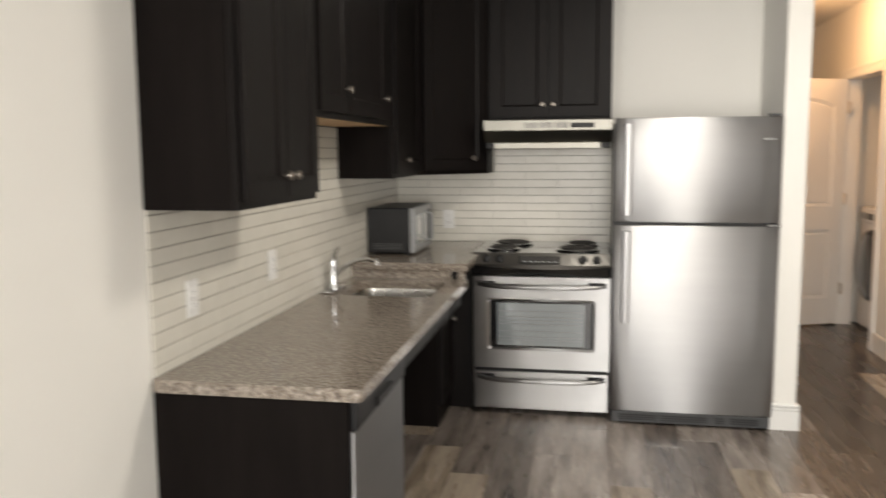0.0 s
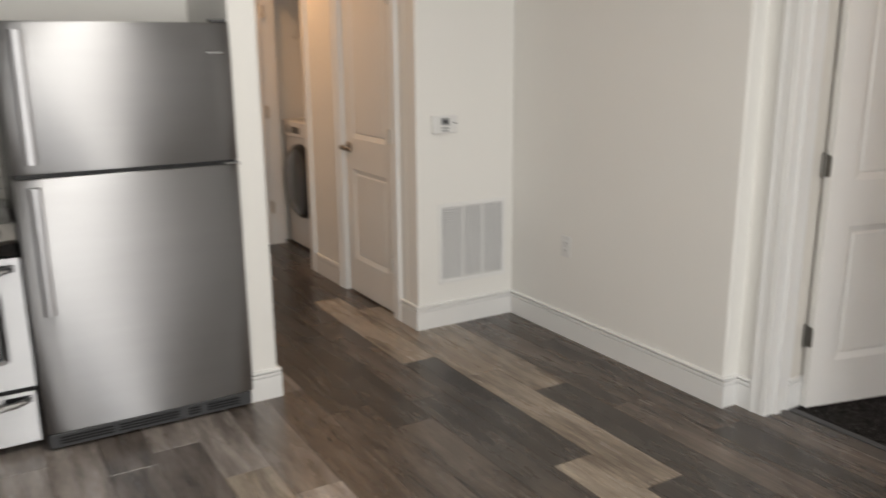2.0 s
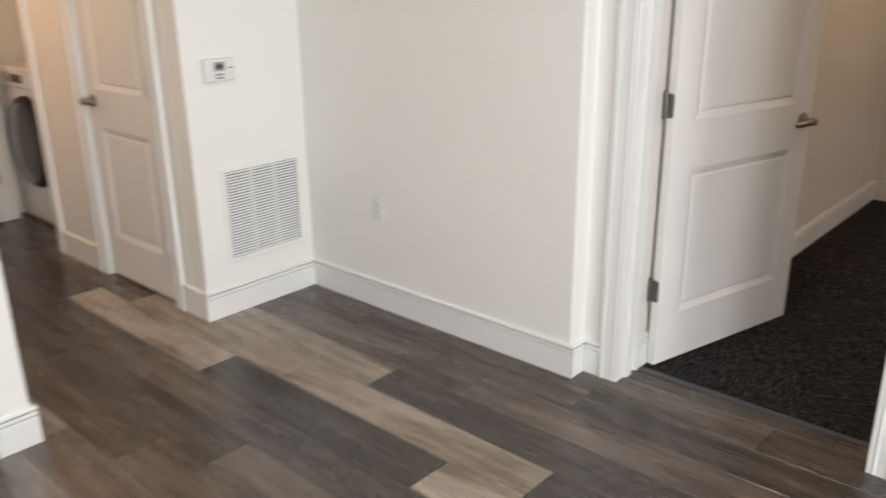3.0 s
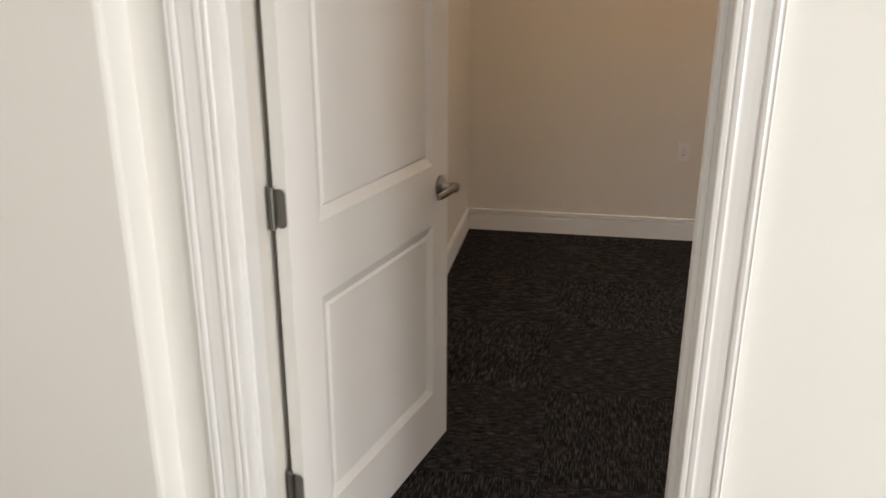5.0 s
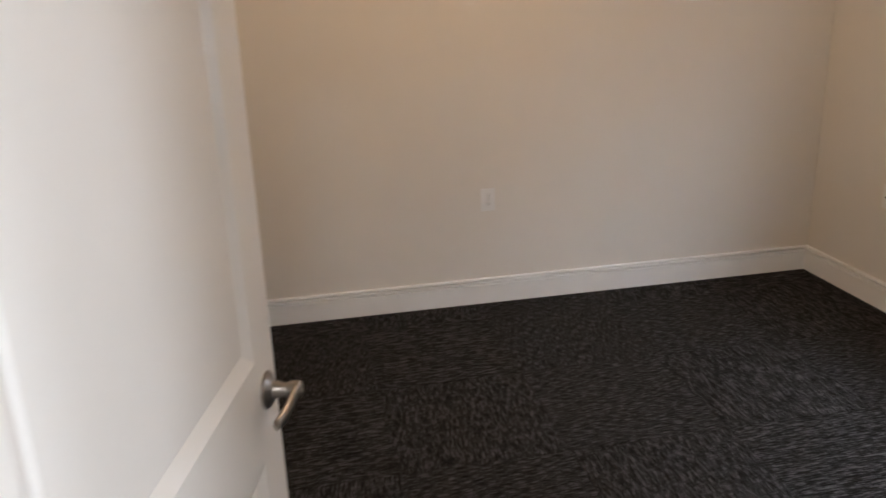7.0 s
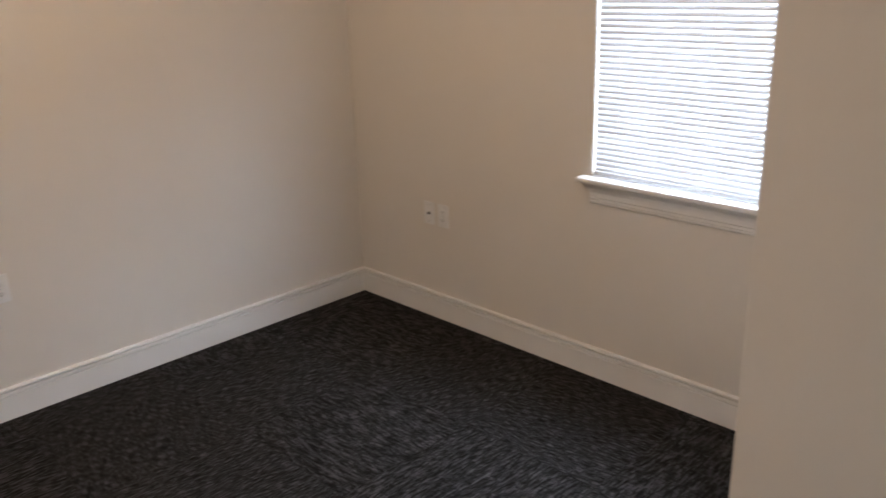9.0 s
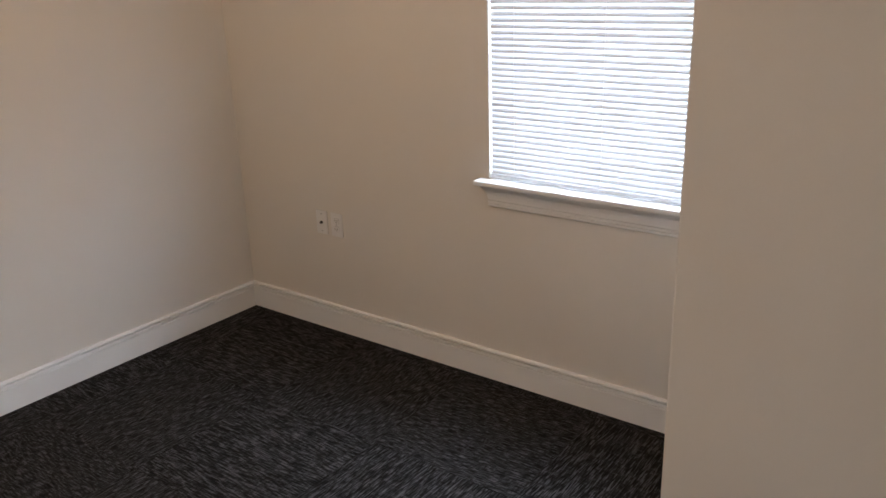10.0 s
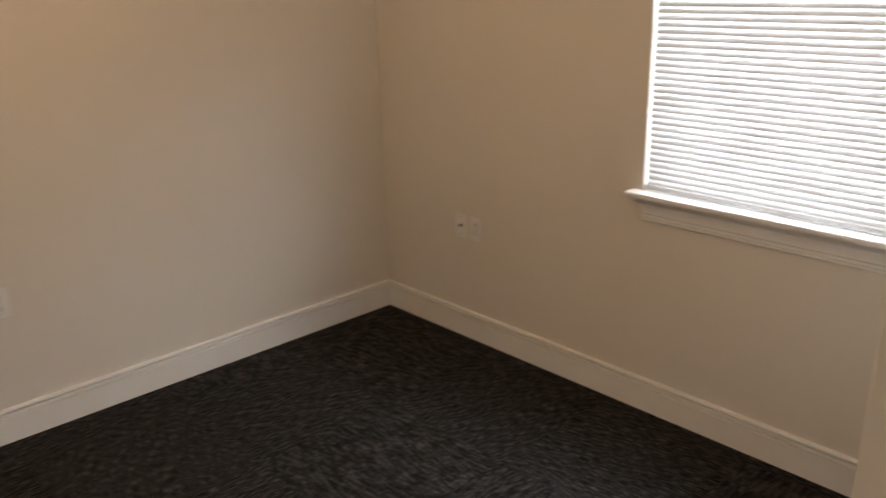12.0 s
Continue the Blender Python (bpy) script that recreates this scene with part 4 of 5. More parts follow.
for k in (0, 1):
    a, b = faces[0][k], faces[1][k]
    for i in range(len(a)):
        bm.faces.new((a[i], a[(i + 1) % len(a)], b[(i + 1) % len(b)], b[i]))
part("slab", bm, GRANITE, ctop)

hc = thing("countertop", (-0.57, 4.9, 0.915), "raised speckled granite counter in the corner by the stove", "countertop")
bm = box(XW + 0.0095, -0.250, 4.428, 4.86, 0.877, 0.915, 0.004, 2)
box(XW + 0.0095, -0.296, 4.8605, YB - 0.0095, 0.877, 0.915, 0.004, 2, bm=bm)
part("slab", bm, GRANITE, hc)
part("riser", box(XW + 0.0095, -0.262, 4.434, 4.452, CT - 0.03, 0.8765, 0.001, 1), GRANITE, hc, "granite upstand between the two counter heights")

# sink
sk = thing("sink", (-0.57, 4.115, CT - 0.2), "undermount stainless steel sink bowl", "sink")
bm = bmesh.new()
rings = []
for ins, z in ((-0.012, CT - 0.0385), (0.0, CT - 0.0385), (0.004, CT - 0.06), (0.010, CT - 0.17), (0.03, CT - 0.19), (0.09, CT - 0.195)):
    rings.append([bm.verts.new((x, y, z)) for x, y in rounded(SX0 + ins, SX1 - ins, SY0 + ins, SY1 - ins, 0.075 - min(ins, 0.03))])
for a, b in zip(rings, rings[1:]):
    for i in range(len(a)):
        bm.faces.new((a[i], a[(i + 1) % len(a)], b[(i + 1) % len(b)], b[i]))
bm.faces.new(rings[-1])
part("bowl", bm, SINKST, sk, "", True)
part("drain", disc((-0.57, 4.115, CT - 0.1945), (0, 0, 1), [(0, 0.045), (0.002, 0.045), (0.003, 0.03), (0.001, 0.012)], 24), CHROME, sk, "chrome drain ring", True)

# faucet
fx, fy = -0.815, 4.02
fc = thing("faucet", (fx, fy, CT), "low chrome single-lever kitchen faucet", "faucet")
bm = box(fx - 0.03, fx + 0.03, fy - 0.11, fy + 0.11, CT + 0.0002, CT + 0.012, 0.005, 3)
part("deck_plate", bm, CHROME, fc, "", True)
part("body", disc((fx, fy, CT + 0.011), (0, 0, 1), [(0, 0.026), (0.012, 0.022), (0.05, 0.0175), (0.10, 0.0165), (0.125, 0.0185), (0.135, 0.015)], 20), CHROME, fc, "", True)
pts = [(fx + 0.01, fy, CT + 0.075), (fx + 0.06, fy - 0.012, CT + 0.115), (fx + 0.12, fy - 0.022, CT + 0.145), (fx + 0.18, fy - 0.032, CT + 0.158), (fx + 0.215, fy - 0.038, CT + 0.152), (fx + 0.225, fy - 0.04, CT + 0.128)]
part("spout", tube(pts, [0.011, 0.0100, 0.0095, 0.0095, 0.0105, 0.0105], 14), CHROME, fc, "", True)
part("lever", tube([(fx, fy, CT + 0.14), (fx + 0.004, fy - 0.004, CT + 0.165), (fx + 0.022, fy - 0.014, CT + 0.195), (fx + 0.034, fy - 0.02, CT + 0.205)], [0.016, 0.011, 0.008, 0.006], 12), CHROME, fc, "", True)

# microwave facing across the counter
mwx0, mwx1, mwy0, mwy1, mz0, mz1 = -0.852, -0.585, 4.735, 5.20, 0.925, 1.172
mw = thing("microwave", (-0.72, 4.97, 0.915), "black countertop microwave with a silver front", "microwave")
part("case", box(mwx0, mwx1 - 0.03, mwy0, mwy1, mz0, mz1, 0.006, 2), BLACK, mw)
part("front_frame", box(mwx1 - 0.0298, mwx1, mwy0, mwy1, mz0, mz1, 0.006, 2), MIDGREY, mw, "silver plastic front")
part("window", box(mwx1 - 0.004, mwx1 + 0.003, mwy0 + 0.035, mwy1 - 0.15, mz0 + 0.04, mz1 - 0.04, 0.003), SHEENGLASS, mw, "dark mesh window")
part("keypad", box(mwx1 - 0.004, mwx1 + 0.002, mwy1 - 0.115, mwy1 - 0.015, mz0 + 0.03, mz1 - 0.03, 0.002), DARKGREY, mw, "dark keypad")
part("label", box(mwx1 + 0.0025, mwx1 + 0.0042, mwy0 + 0.06, mwy0 + 0.15, mz0 + 0.10, mz1 - 0.055), WHITEPL, mw, "pale paper sticker on the window")
part("handle", tube([(mwx1, mwy1 - 0.135, mz0 + 0.04), (mwx1 + 0.03, mwy1 - 0.135, mz0 + 0.05), (mwx1 + 0.03, mwy1 - 0.135, mz1 - 0.05), (mwx1, mwy1 - 0.135, mz1 - 0.04)], 0.007, 10), MIDGREY, mw, "", True)
bm = None
for k in range(4):
    bm = box(mwx0 + 0.03, mwx1 - 0.07, mwy0 - 0.001, mwy0 + 0.002, mz0 + 0.022 + k * 0.009, mz0 + 0.026 + k * 0.009, bm=bm)
part("vents", bm, DARKGREY, mw, "row of thin vent slots")
for x in (mwx0 + 0.03, mwx1 - 0.05):
    for y in (mwy0 + 0.03, mwy1 - 0.03):
        part("foot", disc((x, y, 0.9152), (0, 0, 1), [(0, 0.012), (0.011, 0.010)], 12), DARKGREY, mw)

# ---- stove ----
sx0, sx1 = -0.286, 0.468
st = thing("stove", (0.09, 5.15, 0), "stainless electric coil range with front controls", "stove")
part("body", box(sx0 + 0.004, sx1 - 0.004, 4.918, YB - 0.012, 0.03, 0.895, 0.003), BLACK, st, "black side panels")
part("cooktop", box(sx0, sx1, 4.862, YB - 0.010, 0.8955, 0.922, 0.006, 3), GLOSSBLACK, st, "glossy black enamel cooktop")
# curved control panel: slanted strip that bulges in the middle
bm = bmesh.new()
N = 14
rows = []
for k in range(N + 1):
    u = k / N
    x = sx0 + (sx1 - sx0) * u
    b = 0.034 * (1 - (2 * u - 1) ** 2)
    rows.append([bm.verts.new(q) for q in ((x, 4.905, 0.922), (x, 4.862 - b * 0.5, 0.921), (x, 4.842 - b, 0.862), (x, 4.846 - b, 0.850 - b * 0.35), (x, 4.905, 0.850 - b * 0.35))])
for a, b in zip(rows, rows[1:]):
    for i in range(5):
        bm.faces.new((a[i], a[(i + 1) % 5], b[(i + 1) % 5], b[i]))
bm.faces.new(rows[0])
bm.faces.new(rows[-1])
cp = part("control_panel", bm, PANELST, st, "dark brushed steel control panel")
for x in (-0.205, -0.132, 0.318, 0.392):
    u = (x - sx0) / (sx1 - sx0)
    b = 0.034 * (1 - (2 * u - 1) ** 2)
    bm = disc((x, 4.850 - b * 0.75, 0.891), (0, -0.95, 0.32), [(-0.004, 0.023), (0.004, 0.023), (0.006, 0.0185), (0.020, 0.017), (0.022, 0.014)], 20)
    kb = part("knob", bm, BLACK, cp, "black plastic dial", True)
bm = box(-0.022, 0.198, 4.808, 4.84, 0.868, 0.908, 0.003)
bm.transform(Matrix.Translation((0.09, 4.824, 0.888)) @ Matrix.Rotation(radians(-16), 4, "X") @ Matrix.Translation((-0.09, -4.824, -0.888)))
ds = part("display", bm, GLOSSBLACK, cp, "black oven timer display")
bm = None
for k in range(6):
    bm = box(0.0 + k * 0.033, 0.018 + k * 0.033, 4.8055, 4.809, 0.874, 0.879, bm=bm)
bm.transform(Matrix.Translation((0.09, 4.824, 0.888)) @ Matrix.Rotation(radians(-16), 4, "X") @ Matrix.Translation((-0.09, -4.824, -0.888)))
part("buttons", bm, MIDGREY, ds, "grey key marks")
# black band under the panel
bm = bmesh.new()
rows = []
for k in range(N + 1):
    u = k / N
    x = sx0 + 0.002 + (sx1 - sx0 - 0.004) * u
    b = 0.026 * (1 - (2 * u - 1) ** 2)
    rows.append([bm.verts.new(q) for q in ((x, 4.917, 0.8495 - b * 0.5), (x, 4.868 - b, 0.8495 - b * 0.5), (x, 4.878 - b * 0.6, 0.795), (x, 4.917, 0.790))])
for a, b in zip(rows, rows[1:]):
    for i in range(4):
        bm.faces.new((a[i], a[(i + 1) % 4], b[(i + 1) % 4], b[i]))
bm.faces.new(rows[0])
bm.faces.new(rows[-1])
part("vent_band", bm, GLOSSBLACK, st, "black curved band under the controls")


def front_with_window(x0, x1, z0, z1, y, hole):
    """A pressed steel front with a rounded window recess."""
    bm = bmesh.new()
    rim = [(x0, z0), (x1, z0), (x1, z1), (x0, z1)]
    hp = rounded(hole[0], hole[1], hole[2], hole[3], 0.018)
    hq = rounded(hole[0] + 0.016, hole[1] - 0.016, hole[2] + 0.014, hole[3] - 0.014, 0.012)
    vo = [bm.verts.new((x, y, z)) for x, z in rim]
    vi = [bm.verts.new((x, y, z)) for x, z in hp]
    vd = [bm.verts.new((x, y + 0.010, z)) for x, z in hq]
    ed = [bm.edges.new((vo[i], vo[(i + 1) % 4])) for i in range(4)] + [bm.edges.new((vi[i], vi[(i + 1) % len(vi)])) for i in range(len(vi))]
    bmesh.ops.triangle_fill(bm, use_beauty=True, edges=ed)
    for i in range(len(vi)):
        bm.faces.new((vi[i], vi[(i + 1) % len(vi)], vd[(i + 1) % len(vi)], vd[i]))
    vb = [bm.verts.new((x, y + 0.036, z)) for x, z in rim]
    for i in range(4):
        bm.faces.new((vo[i], vo[(i + 1) % 4], vb[(i + 1) % 4], vb[i]))
    return bm


def bow_handle(parent, x0, x1, y, z, name="handle"):
    pts = [(x0 + 0.012, y + 0.002, z), (x0 + 0.02, y - 0.022, z - 0.001), (x0 + 0.06, y - 0.036, z - 0.006), (x0 + 0.14, y - 0.045, z - 0.010), ((x0 + x1) / 2, y - 0.05, z - 0.012),
           (x1 - 0.14, y - 0.045, z - 0.010), (x1 - 0.06, y - 0.036, z - 0.006), (x1 - 0.02, y - 0.022, z - 0.001), (x1 - 0.012, y + 0.002, z)]
    h = part(name, tube(pts, [0.010, 0.012, 0.013, 0.0125, 0.0125, 0.0125, 0.013, 0.012, 0.010], 12), STEELH, parent, "bowed steel bar handle", True)
    for s, (a, b) in ((1, (x0, x0 + 0.095)), (-1, (x1 - 0.095, x1))):
        bm = box(a, b, y - 0.003, y + 0.001, z - 0.017, z + 0.013, 0.0014, 1)
        part("recess", bm, BLACK, h, "dark recess behind the handle end")
    return h


SF = 4.876
od = part("oven_door", front_with_window(sx0 + 0.003, sx1 - 0.003, 0.268, 0.786, SF, (-0.208, 0.388, 0.372, 0.662)), STEELH, st, "brushed steel oven door")
gl = part("oven_window", box(-0.190, 0.370, SF + 0.008, SF + 0.014, 0.388, 0.646), GLOSSBLACK, od, "dark oven window")
part("glass", box(-0.150, 0.330, SF + 0.005, SF + 0.0085, 0.398, 0.638, 0.001), SHEENGLASS, gl, "oven glass with a pale reflection put into its grey")
bm = None
for z in (0.43, 0.447, 0.48, 0.52, 0.54, 0.56, 0.592):
    bm = tube([(-0.145, SF + 0.0045, z), (0.325, SF + 0.0045, z)], 0.0012, 6, bm)
part("rack_lines", bm, MIDGREY, gl, "thin pale oven rack wires")
bow_handle(od, sx0 + 0.025, sx1 - 0.025, SF, 0.748)
wd = part("drawer", box(sx0 + 0.004, sx1 - 0.004, SF + 0.002, SF + 0.036, 0.032, 0.248, 0.006, 3), STEELH, st, "brushed steel storage drawer")
bow_handle(wd, sx0 + 0.025, sx1 - 0.025, SF + 0.002, 0.220)
part("gap", box(sx0 + 0.006, sx1 - 0.006, SF + 0.006, SF + 0.038, 0.2485, 0.2675), BLACK, st)
for x in (sx0 + 0.05, sx1 - 0.05):
    for y in (4.96, 5.42):
        part("foot", disc((x, y, 0), (0, 0, 1), [(0, 0.018), (0.031, 0.014)], 12), BLACK, st)
for x, y, r in ((-0.10, 5.285, 0.098), (-0.13, 5.025, 0.075), (0.305, 5.285, 0.075), (0.285, 5.025, 0.098)):
    bowl = part("drip_bowl", disc((x, y, 0.9222), (0, 0, 1), [(0, r + 0.020), (0.006, r + 0.018), (0.007, r + 0.010), (0.002, r - 0.01), (0.001, 0.02)], 32), GLOSSBLACK, st, "black enamel drip bowl", True)
    part("trim_ring", tube([(x + (r + 0.019) * math.cos(q * math.tau / 40), y + (r + 0.019) * math.sin(q * math.tau / 40), 0.9285) for q in range(40)], 0.0028, 8, closed=True), CHROME, bowl, "bright chrome ring", True)
    n = 96
    spiral = [(x + (0.022 + (r - 0.022) * k / n) * math.cos(k * math.tau * 4 / n), y + (0.022 + (r - 0.022) * k / n) * math.sin(k * math.tau * 4 / n), 0.936) for k in range(n + 1)]
    part("coil", tube(spiral, 0.0062, 8), COIL, bowl, "black spiral heating coil", True)

# ---- range hood ----
hx0, hx1 = -0.238, 0.462
hd = thing("range_hood", (0.11, 5.2, 1.49), "stainless under-cabinet range hood", "range hood")
part("canopy", sweep(((0, 1.649), (-0.50, 1.649), (-0.505, 1.644), (-0.505, 1.590), (-0.500, 1.586), (-0.42, 1.525), (-0.02, 1.525), (-0.02, 1.58), (0, 1.58)), (hx0, YB, 0), (hx1, YB, 0), (0, 1, 0)), HOODST, hd)
part("slope", sweep(((-0.5005, 1.5850), (-0.4205, 1.5232), (-0.41, 1.5262), (-0.499, 1.590)), (hx0 + 0.001, YB, 0), (hx1 - 0.001, YB, 0), (0, 1, 0)), HOODST, hd, "sloped steel underside")
part("lower_lip", box(-0.190, 0.405, YB - 0.43, YB - 0.03, 1.488, 1.5248, 0.004, 2), HOODST, hd, "bright lower steel lip")
for x0, x1 in ((hx0, -0.192), (0.407, hx1)):
    part("end_cap", box(x0 + 0.002, x1 - 0.002, YB - 0.40, YB - 0.03, 1.49, 1.5245, 0.002), BLACK, hd, "black end cap")
for k in range(3):
    bm = None
    for j in range(6):
        bm = box(-0.010 + k * 0.082, 0.062 + k * 0.082, YB - 0.5072, YB - 0.504, 1.602 + j * 0.0052, 1.6045 + j * 0.0052, bm=bm)
    part("vent_slots", bm, DARKGREY, hd, "row of thin vent slots")
part("switch_panel", box(0.242, 0.368, YB - 0.509, YB - 0.503, 1.602, 1.628, 0.002), BLACK, hd, "black switch panel")

# ---- refrigerator ----
rx0, rx1 = 0.476, 1.302
rf = thing("refrigerator", (0.89, 5.1, 0), "tall stainless top-freezer refrigerator", "refrigerator")
part("cabinet", box(rx0 + 0.004, rx1 - 0.004, 4.862, YB - 0.03, 0.02, 1.632, 0.004, 2), DARKGREY, rf, "dark grey cabinet sides")


def fridge_door(z0, z1):
    bm = bmesh.new()
    rows = []
    M = 16
    for k in range(M + 1):
        u = k / M
        b = 0.003 * (1 - (2 * u - 1) ** 2)
        e = 0.010 if k in (0, M) else 0.0
        x = rx0 + (rx1 - rx0) * u
        rows.append([bm.verts.new(q) for q in ((x, 4.857, z0), (x, 4.800 - b + e, z0), (x, 4.796 - b + e, z0 + 0.006), (x, 4.796 - b + e, z1 - 0.006), (x, 4.800 - b + e, z1), (x, 4.857, z1))])
    for a, b in zip(rows, rows[1:]):
        for i in range(6):
            bm.faces.new((a[i], a[(i + 1) % 6], b[(i + 1) % 6], b[i]))
    bm.faces.new(rows[0])
    bm.faces.new(rows[-1])
    return bm


for nm, z0, z1, h0, h1 in (("freezer_door", 1.102, 1.642, 1.14, 1.612), ("fridge_door", 0.080, 1.084, 0.567, 1.055)):
    d = part(nm, fridge_door(z0, z1), STEEL, rf, "brushed steel door", True)
    bm = sweep(((0, 0), (0.026, 0.002), (0.031, 0.007), (0.033, 0.014), (0.033, 0.030), (0.031, 0.037), (0.026, 0.042), (0, 0.044)), (0.520, 4.797, h0), (0.520, 4.797, h1), (0, -1, 0), (1, 0, 0))
    part("handle", bm, GRIPST, d, "vertical satin steel grip")
part("gasket", box(rx0 + 0.008, rx1 - 0.008, 4.815, 4.86, 1.0845, 1.1015), BLACK, rf, "dark gap between the doors")
part("kick_grille", box(rx0 + 0.006, rx1 - 0.006, 4.812, 4.86, 0.012, 0.074, 0.006, 2), DARKGREY, rf, "dark grey toe grille")
for a, b in ((0.52, 0.72), (0.74, 0.98), (1.02, 1.07), (1.10, 1.24)):
    for k in range(3):
        part("grille_slot", box(a, b, 4.8095, 4.8125, 0.028 + k * 0.012, 0.034 + k * 0.012), BLACK, rf)
part("top_hinge", box(1.235, 1.292, 4.80, 4.86, 1.6425, 1.656, 0.004, 2), DARKGREY, rf)
part("middle_hinge", box(1.245, 1.307, 4.785, 4.85, 1.0855, 1.0955, 0.002), CHROME, rf, "bright steel hinge plate")
part("badge", box(1.205, 1.268, 4.7915, 4.795, 1.523, 1.532, 0.001), CHROME, rf, "small bright maker's badge")
for x in (rx0 + 0.06, rx1 - 0.06):
    for y in (4.90, 5.36):
        part("foot", disc((x, y, 0), (0, 0, 1), [(0, 0.02), (0.021, 0.02)], 12), BLACK, rf)

# ---- laundry closet ----
wx = 2.585
ws = thing("washing_machine", (2.9, 7.40, 0), "white front-loading washer with a dark round door", "washing machine")
part("cabinet", box(wx, wx + 0.66, 7.08, 7.76, 0.012, 1.0, 0.012, 3), WASHER, ws)
part("control_panel", box(wx - 0.012, wx + 0.02, 7.085, 7.755, 0.875, 0.995, 0.008, 3), WASHER, ws)
part("display", box(wx - 0.015, wx - 0.010, 7.40, 7.56, 0.905, 0.955, 0.002), DARKGREY, ws, "dark display")
part("dial", disc((wx - 0.012, 7.62, 0.935), (-1, 0, 0), [(0, 0.034), (0.016, 0.031), (0.018, 0.026)], 24), MIDGREY, ws, "grey dial", True)
dd = part("door", disc((wx, 7.42, 0.54), (-1, 0, 0), [(0, 0.29), (0.02, 0.285), (0.04, 0.262), (0.045, 0.24)], 40), BLACK, ws, "dark grey door ring", True)
part("door_glass", disc((wx - 0.044, 7.42, 0.54), (-1, 0, 0), [(0, 0.252), (0.006, 0.246), (0.02, 0.16), (0.026, 0.03)], 40), GLOSSBLACK, dd, "dark bulged glass", True)
part("plinth", box(wx + 0.005, wx + 0.65, 7.085, 7.755, 0.0, 0.011), DARKGREY, ws)
part("service_flap", box(wx - 0.004, wx + 0.002, 7.12, 7.26, 0.07, 0.16, 0.003), WASHER, ws)
sh = thing("wire_shelf", (2.95, 7.4, 1.62), "white wire shelf on the laundry wall", "shelf")
bm = tube([(2.72, 6.805, 1.62), (2.72, 7.815, 1.62)], 0.004, 8)
part("front_wire", bm, WHITEPL, sh)
for k in range(14):
    x = 2.72 + k * 0.043
    part("wire", tube([(x, 6.805, 1.626), (x, 7.815, 1.626)], 0.0022, 6), WHITEPL, sh)
bx = thing("utility_box", (3.28, 7.5, 1.45), "recessed white laundry valve box with dark hoses", "valve box")
part("box", box(3.27, 3.30, 7.45, 7.75, 1.35, 1.55, 0.004), WHITEPL, bx)
for y in (7.53, 7.67):
    part("hose", tube([(3.265, y, 1.43), (3.20, y, 1.40), (3.17, y, 1.28), (3.19, y, 1.10), (3.25, y, 1.003)], 0.012, 10), DARKGREY, bx, "dark rubber hose", True)
cn = thing("storage_box", (2.86, 7.58, 1.63), "dark small box standing on the wire shelf", "box")
part("carton", box(2.76, 2.96, 7.47, 7.70, 1.6285, 1.80, 0.004), DARKGREY, cn)
part("stripe", box(2.757, 2.7605, 7.50, 7.67, 1.66, 1.72), MIDGREY, cn, "pale label band")

# ---- backsplash tiles ----
random.seed(5)
splash_w = structure("backsplash_west", box(XW + 0.0003, XW + 0.003, 2.52, YB - 0.001, CT - 0.02, 1.62), GROUT, "rows of narrow white glazed tiles behind the sink", "backsplash")
splash_n = structure("backsplash_north", box(XW + 0.004, 0.475, YB - 0.003, YB - 0.0003, 0.90, 1.67), GROUT, "rows of narrow white glazed tiles behind the stove", "backsplash")
RP, TL = 0.0484, 0.405
tile_me = {}


def tile(parent, axis, a0, a1, z0, z1):
    key = (axis, round(a1 - a0, 3), round(z1 - z0, 4))
    if key not in tile_me:
        h, l = (z1 - z0) / 2, (a1 - a0) / 2
        bm = bmesh.new()
        rings = []
        for ins, out in ((0, 0.0), (0, 0.0045), (0.0012, 0.006)):
            q = [(-l + ins, -h + ins), (l - ins, -h + ins), (l - ins, h - ins), (-l + ins, h - ins)]
            rings.append([bm.verts.new((out, u, v) if axis == "x" else (u, -out, v)) for u, v in q])
        for a, b in zip(rings, rings[1:]):
            for i in range(4):
                bm.faces.new((a[i], a[(i + 1) % 4], b[(i + 1) % 4], b[i]))
        bm.faces.new(rings[-1])
        tile_me[key] = mesh_of(bm, "tile", TILE)
    ob = new("tile", tile_me[key])
    ob.parent = parent
    c, zc = (a0 + a1) / 2, (z0 + z1) / 2
    ob.location = (XW + 0.003, c, zc) if axis == "x" else (c, YB - 0.003, zc)


k = 0
z = 0.915 - 2 * RP + 0.0012
while z < 1.66:
    for parent, axis, lo, hi, zlo, zhi in ((splash_w, "x", 2.52, YB - 0.0095, CT, 1.60), (splash_n, "y", XW + 0.0095, 0.475, 0.915, 1.665)):
        z0, z1 = max(z, zlo), min(z + RP - 0.0022, zhi)
        if z1 - z0 > 0.008:
            a = lo - (k % 2) * TL / 2
            while a < hi:
                a0, a1 = max(a, lo), min(a + TL - 0.0006, hi)
                behind = axis == "x" and ((a1 < 3.14 and z0 > 1.33) or (a0 > 4.26 and z0 > 1.36)) or (axis == "y" and a1 < -0.25 and z0 > 1.36)
                if a1 - a0 > 0.01 and not behind:
                    tile(parent, axis, a0, a1, z0, z1)
                a += TL
    z += RP
    k += 1

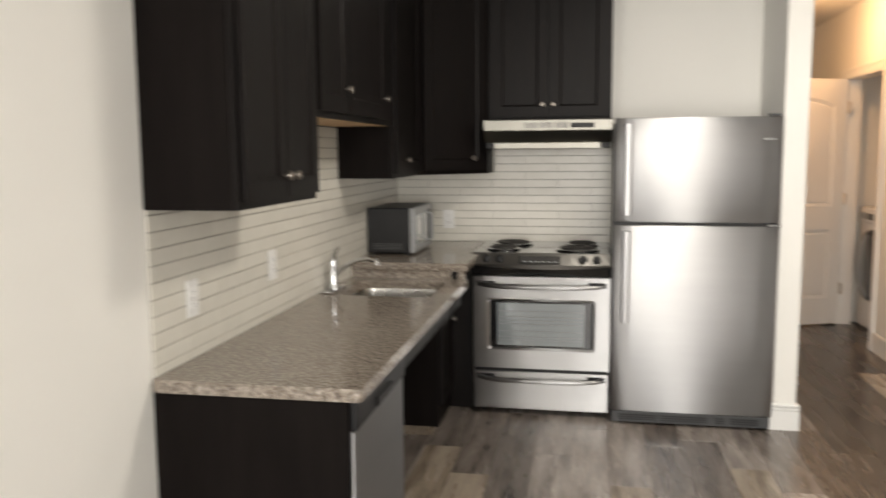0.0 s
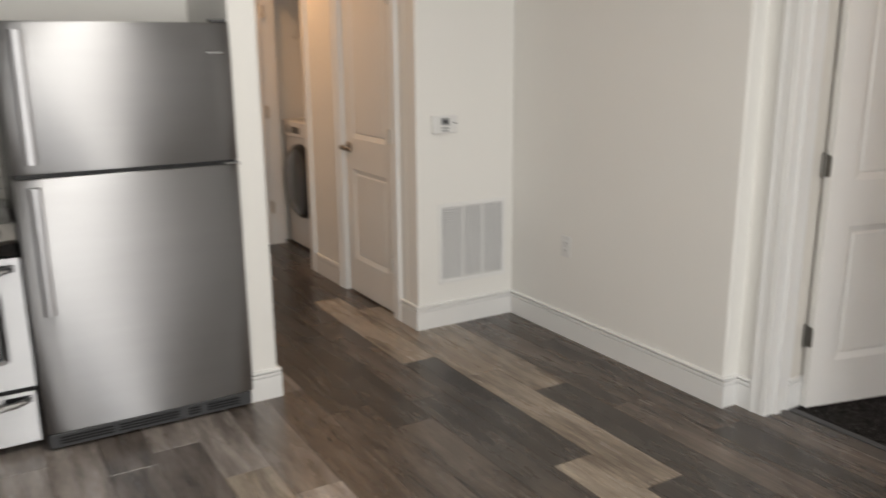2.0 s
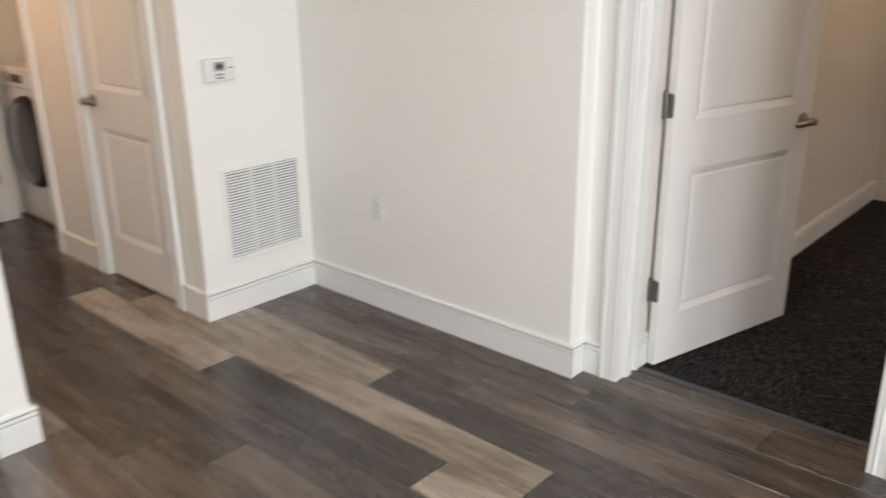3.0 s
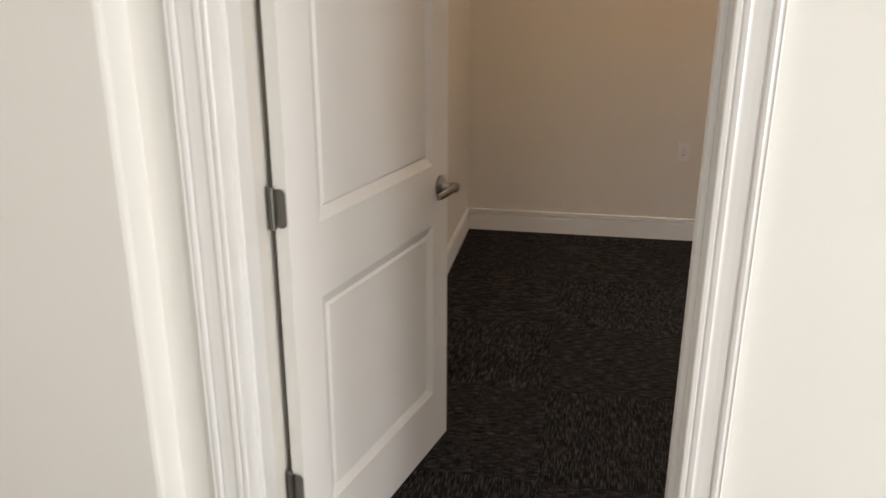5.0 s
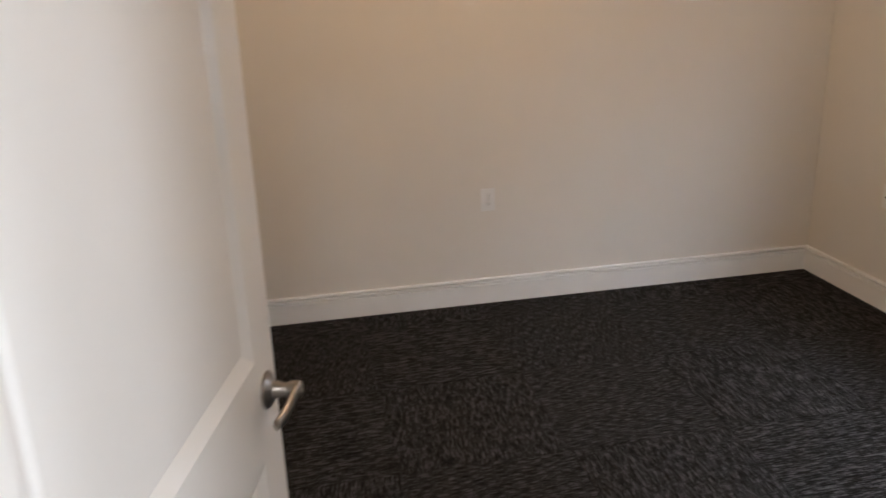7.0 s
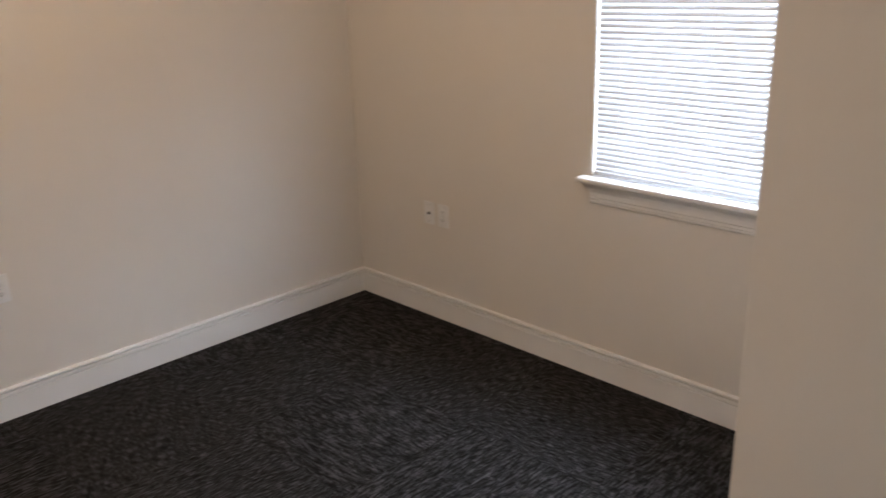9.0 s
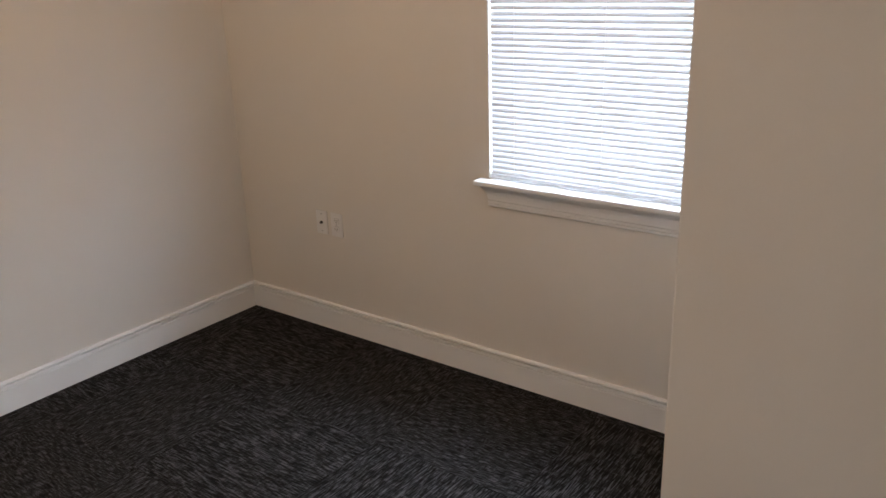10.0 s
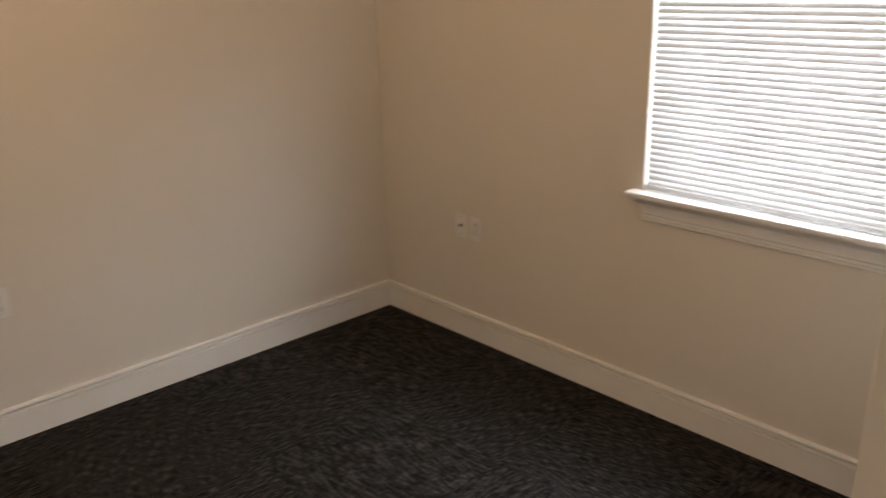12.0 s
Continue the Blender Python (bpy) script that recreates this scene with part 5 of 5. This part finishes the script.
# ---- floors, piece by piece ----
random.seed(11)
PW, PL, X0 = 0.182, 1.2, 2.100
JOINT = {0: 3.69, 1: 3.39, 2: 4.28, 3: 5.16, -2: 4.29, -1: 3.28, -14: 4.33, -13: 4.00, -12: 3.70, -9: 3.97, -6: 4.26, -4: 3.67, -3: 4.55, -5: 4.02, -7: 3.4, -8: 4.5, -10: 3.5, -11: 4.3}
# tone per plank; kitchen rows lean pale, painting in reflected light
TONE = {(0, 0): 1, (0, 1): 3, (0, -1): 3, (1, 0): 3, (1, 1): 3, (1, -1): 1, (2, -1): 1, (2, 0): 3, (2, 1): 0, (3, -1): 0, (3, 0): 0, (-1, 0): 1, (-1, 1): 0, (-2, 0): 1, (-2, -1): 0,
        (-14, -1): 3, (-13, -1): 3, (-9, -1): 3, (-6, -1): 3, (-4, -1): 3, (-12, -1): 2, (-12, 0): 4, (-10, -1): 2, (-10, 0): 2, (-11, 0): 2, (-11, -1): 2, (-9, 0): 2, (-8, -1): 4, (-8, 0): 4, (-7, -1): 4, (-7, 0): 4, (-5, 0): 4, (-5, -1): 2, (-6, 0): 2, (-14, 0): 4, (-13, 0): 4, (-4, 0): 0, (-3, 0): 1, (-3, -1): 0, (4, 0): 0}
made = {}


def plank(x0, x1, y0, y1, tone):
    key = (round(x1 - x0, 3), round(y1 - y0, 3), tone)
    if key not in made:
        hx, hy, c = (x1 - x0) / 2 - 0.0004, (y1 - y0) / 2 - 0.0004, 0.0012
        bm = bmesh.new()
        lo = [bm.verts.new((sx * hx, sy * hy, -0.0012)) for sx, sy in ((-1, -1), (1, -1), (1, 1), (-1, 1))]
        hi = [bm.verts.new((sx * (hx - c), sy * (hy - c), 0)) for sx, sy in ((-1, -1), (1, -1), (1, 1), (-1, 1))]
        un = [bm.verts.new((sx * hx, sy * hy, -0.004)) for sx, sy in ((-1, -1), (1, -1), (1, 1), (-1, 1))]
        for i in range(4):
            j = (i + 1) % 4
            bm.faces.new((lo[i], lo[j], hi[j], hi[i]))
            bm.faces.new((un[i], un[j], lo[j], lo[i]))
        bm.faces.new(hi)
        made[key] = mesh_of(bm, "plank", PLANKS[tone])
    ob = new("plank", made[key])
    ob.parent = floor
    ob.location = ((x0 + x1) / 2, (y0 + y1) / 2, 0)


for row in range(-17, 7):
    x0, x1 = max(X0 + row * PW, XW), min(X0 + (row + 1) * PW, 3.270)
    if x1 - x0 < 0.02:
        continue
    j = JOINT.get(row, 3.2 + random.random() * PL)
    for k in range(-6, 5):
        y0, y1 = j + k * PL, j + (k + 1) * PL
        ylo, yhi = max(y0, -2.62), min(y1, 9.0)
        if x0 > 3.1:
            ylo, yhi = max(ylo, DY0), min(yhi, DY1)
        elif x0 > 2.40:
            yhi = min(yhi, 8.0)
        if yhi - ylo < 0.03:
            continue
        # rows below -3 (kitchen) draw paler tones in place of floor sheen
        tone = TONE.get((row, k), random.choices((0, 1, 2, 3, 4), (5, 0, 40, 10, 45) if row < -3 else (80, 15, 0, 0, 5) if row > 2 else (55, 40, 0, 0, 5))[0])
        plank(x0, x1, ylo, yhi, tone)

TS = 0.61
tiles = {}
for i in range(-4, 4):
    for k in range(-5, 3):
        x0, x1 = max(5.16 + i * TS, 3.30), min(5.16 + (i + 1) * TS, NX)
        y0, y1 = max(2.33 + k * TS, SY), min(2.33 + (k + 1) * TS, NY)
        if x1 - x0 < 0.02 or y1 - y0 < 0.02:
            continue
        turn = (i + k) % 2
        w, d = (x1 - x0, y1 - y0) if not turn else (y1 - y0, x1 - x0)
        key = (round(w, 3), round(d, 3))
        if key not in tiles:
            tiles[key] = mesh_of(box(-w / 2 + 0.0003, w / 2 - 0.0003, -d / 2 + 0.0003, d / 2 - 0.0003, -0.004, 0.003, 0.0008, 1), "carpet_tile", CARPET)
        ob = new("carpet_tile", tiles[key])
        ob.parent = carpet_floor
        ob.location = ((x0 + x1) / 2, (y0 + y1) / 2, 0)
        ob.rotation_euler = (0, 0, math.pi / 2 * turn)
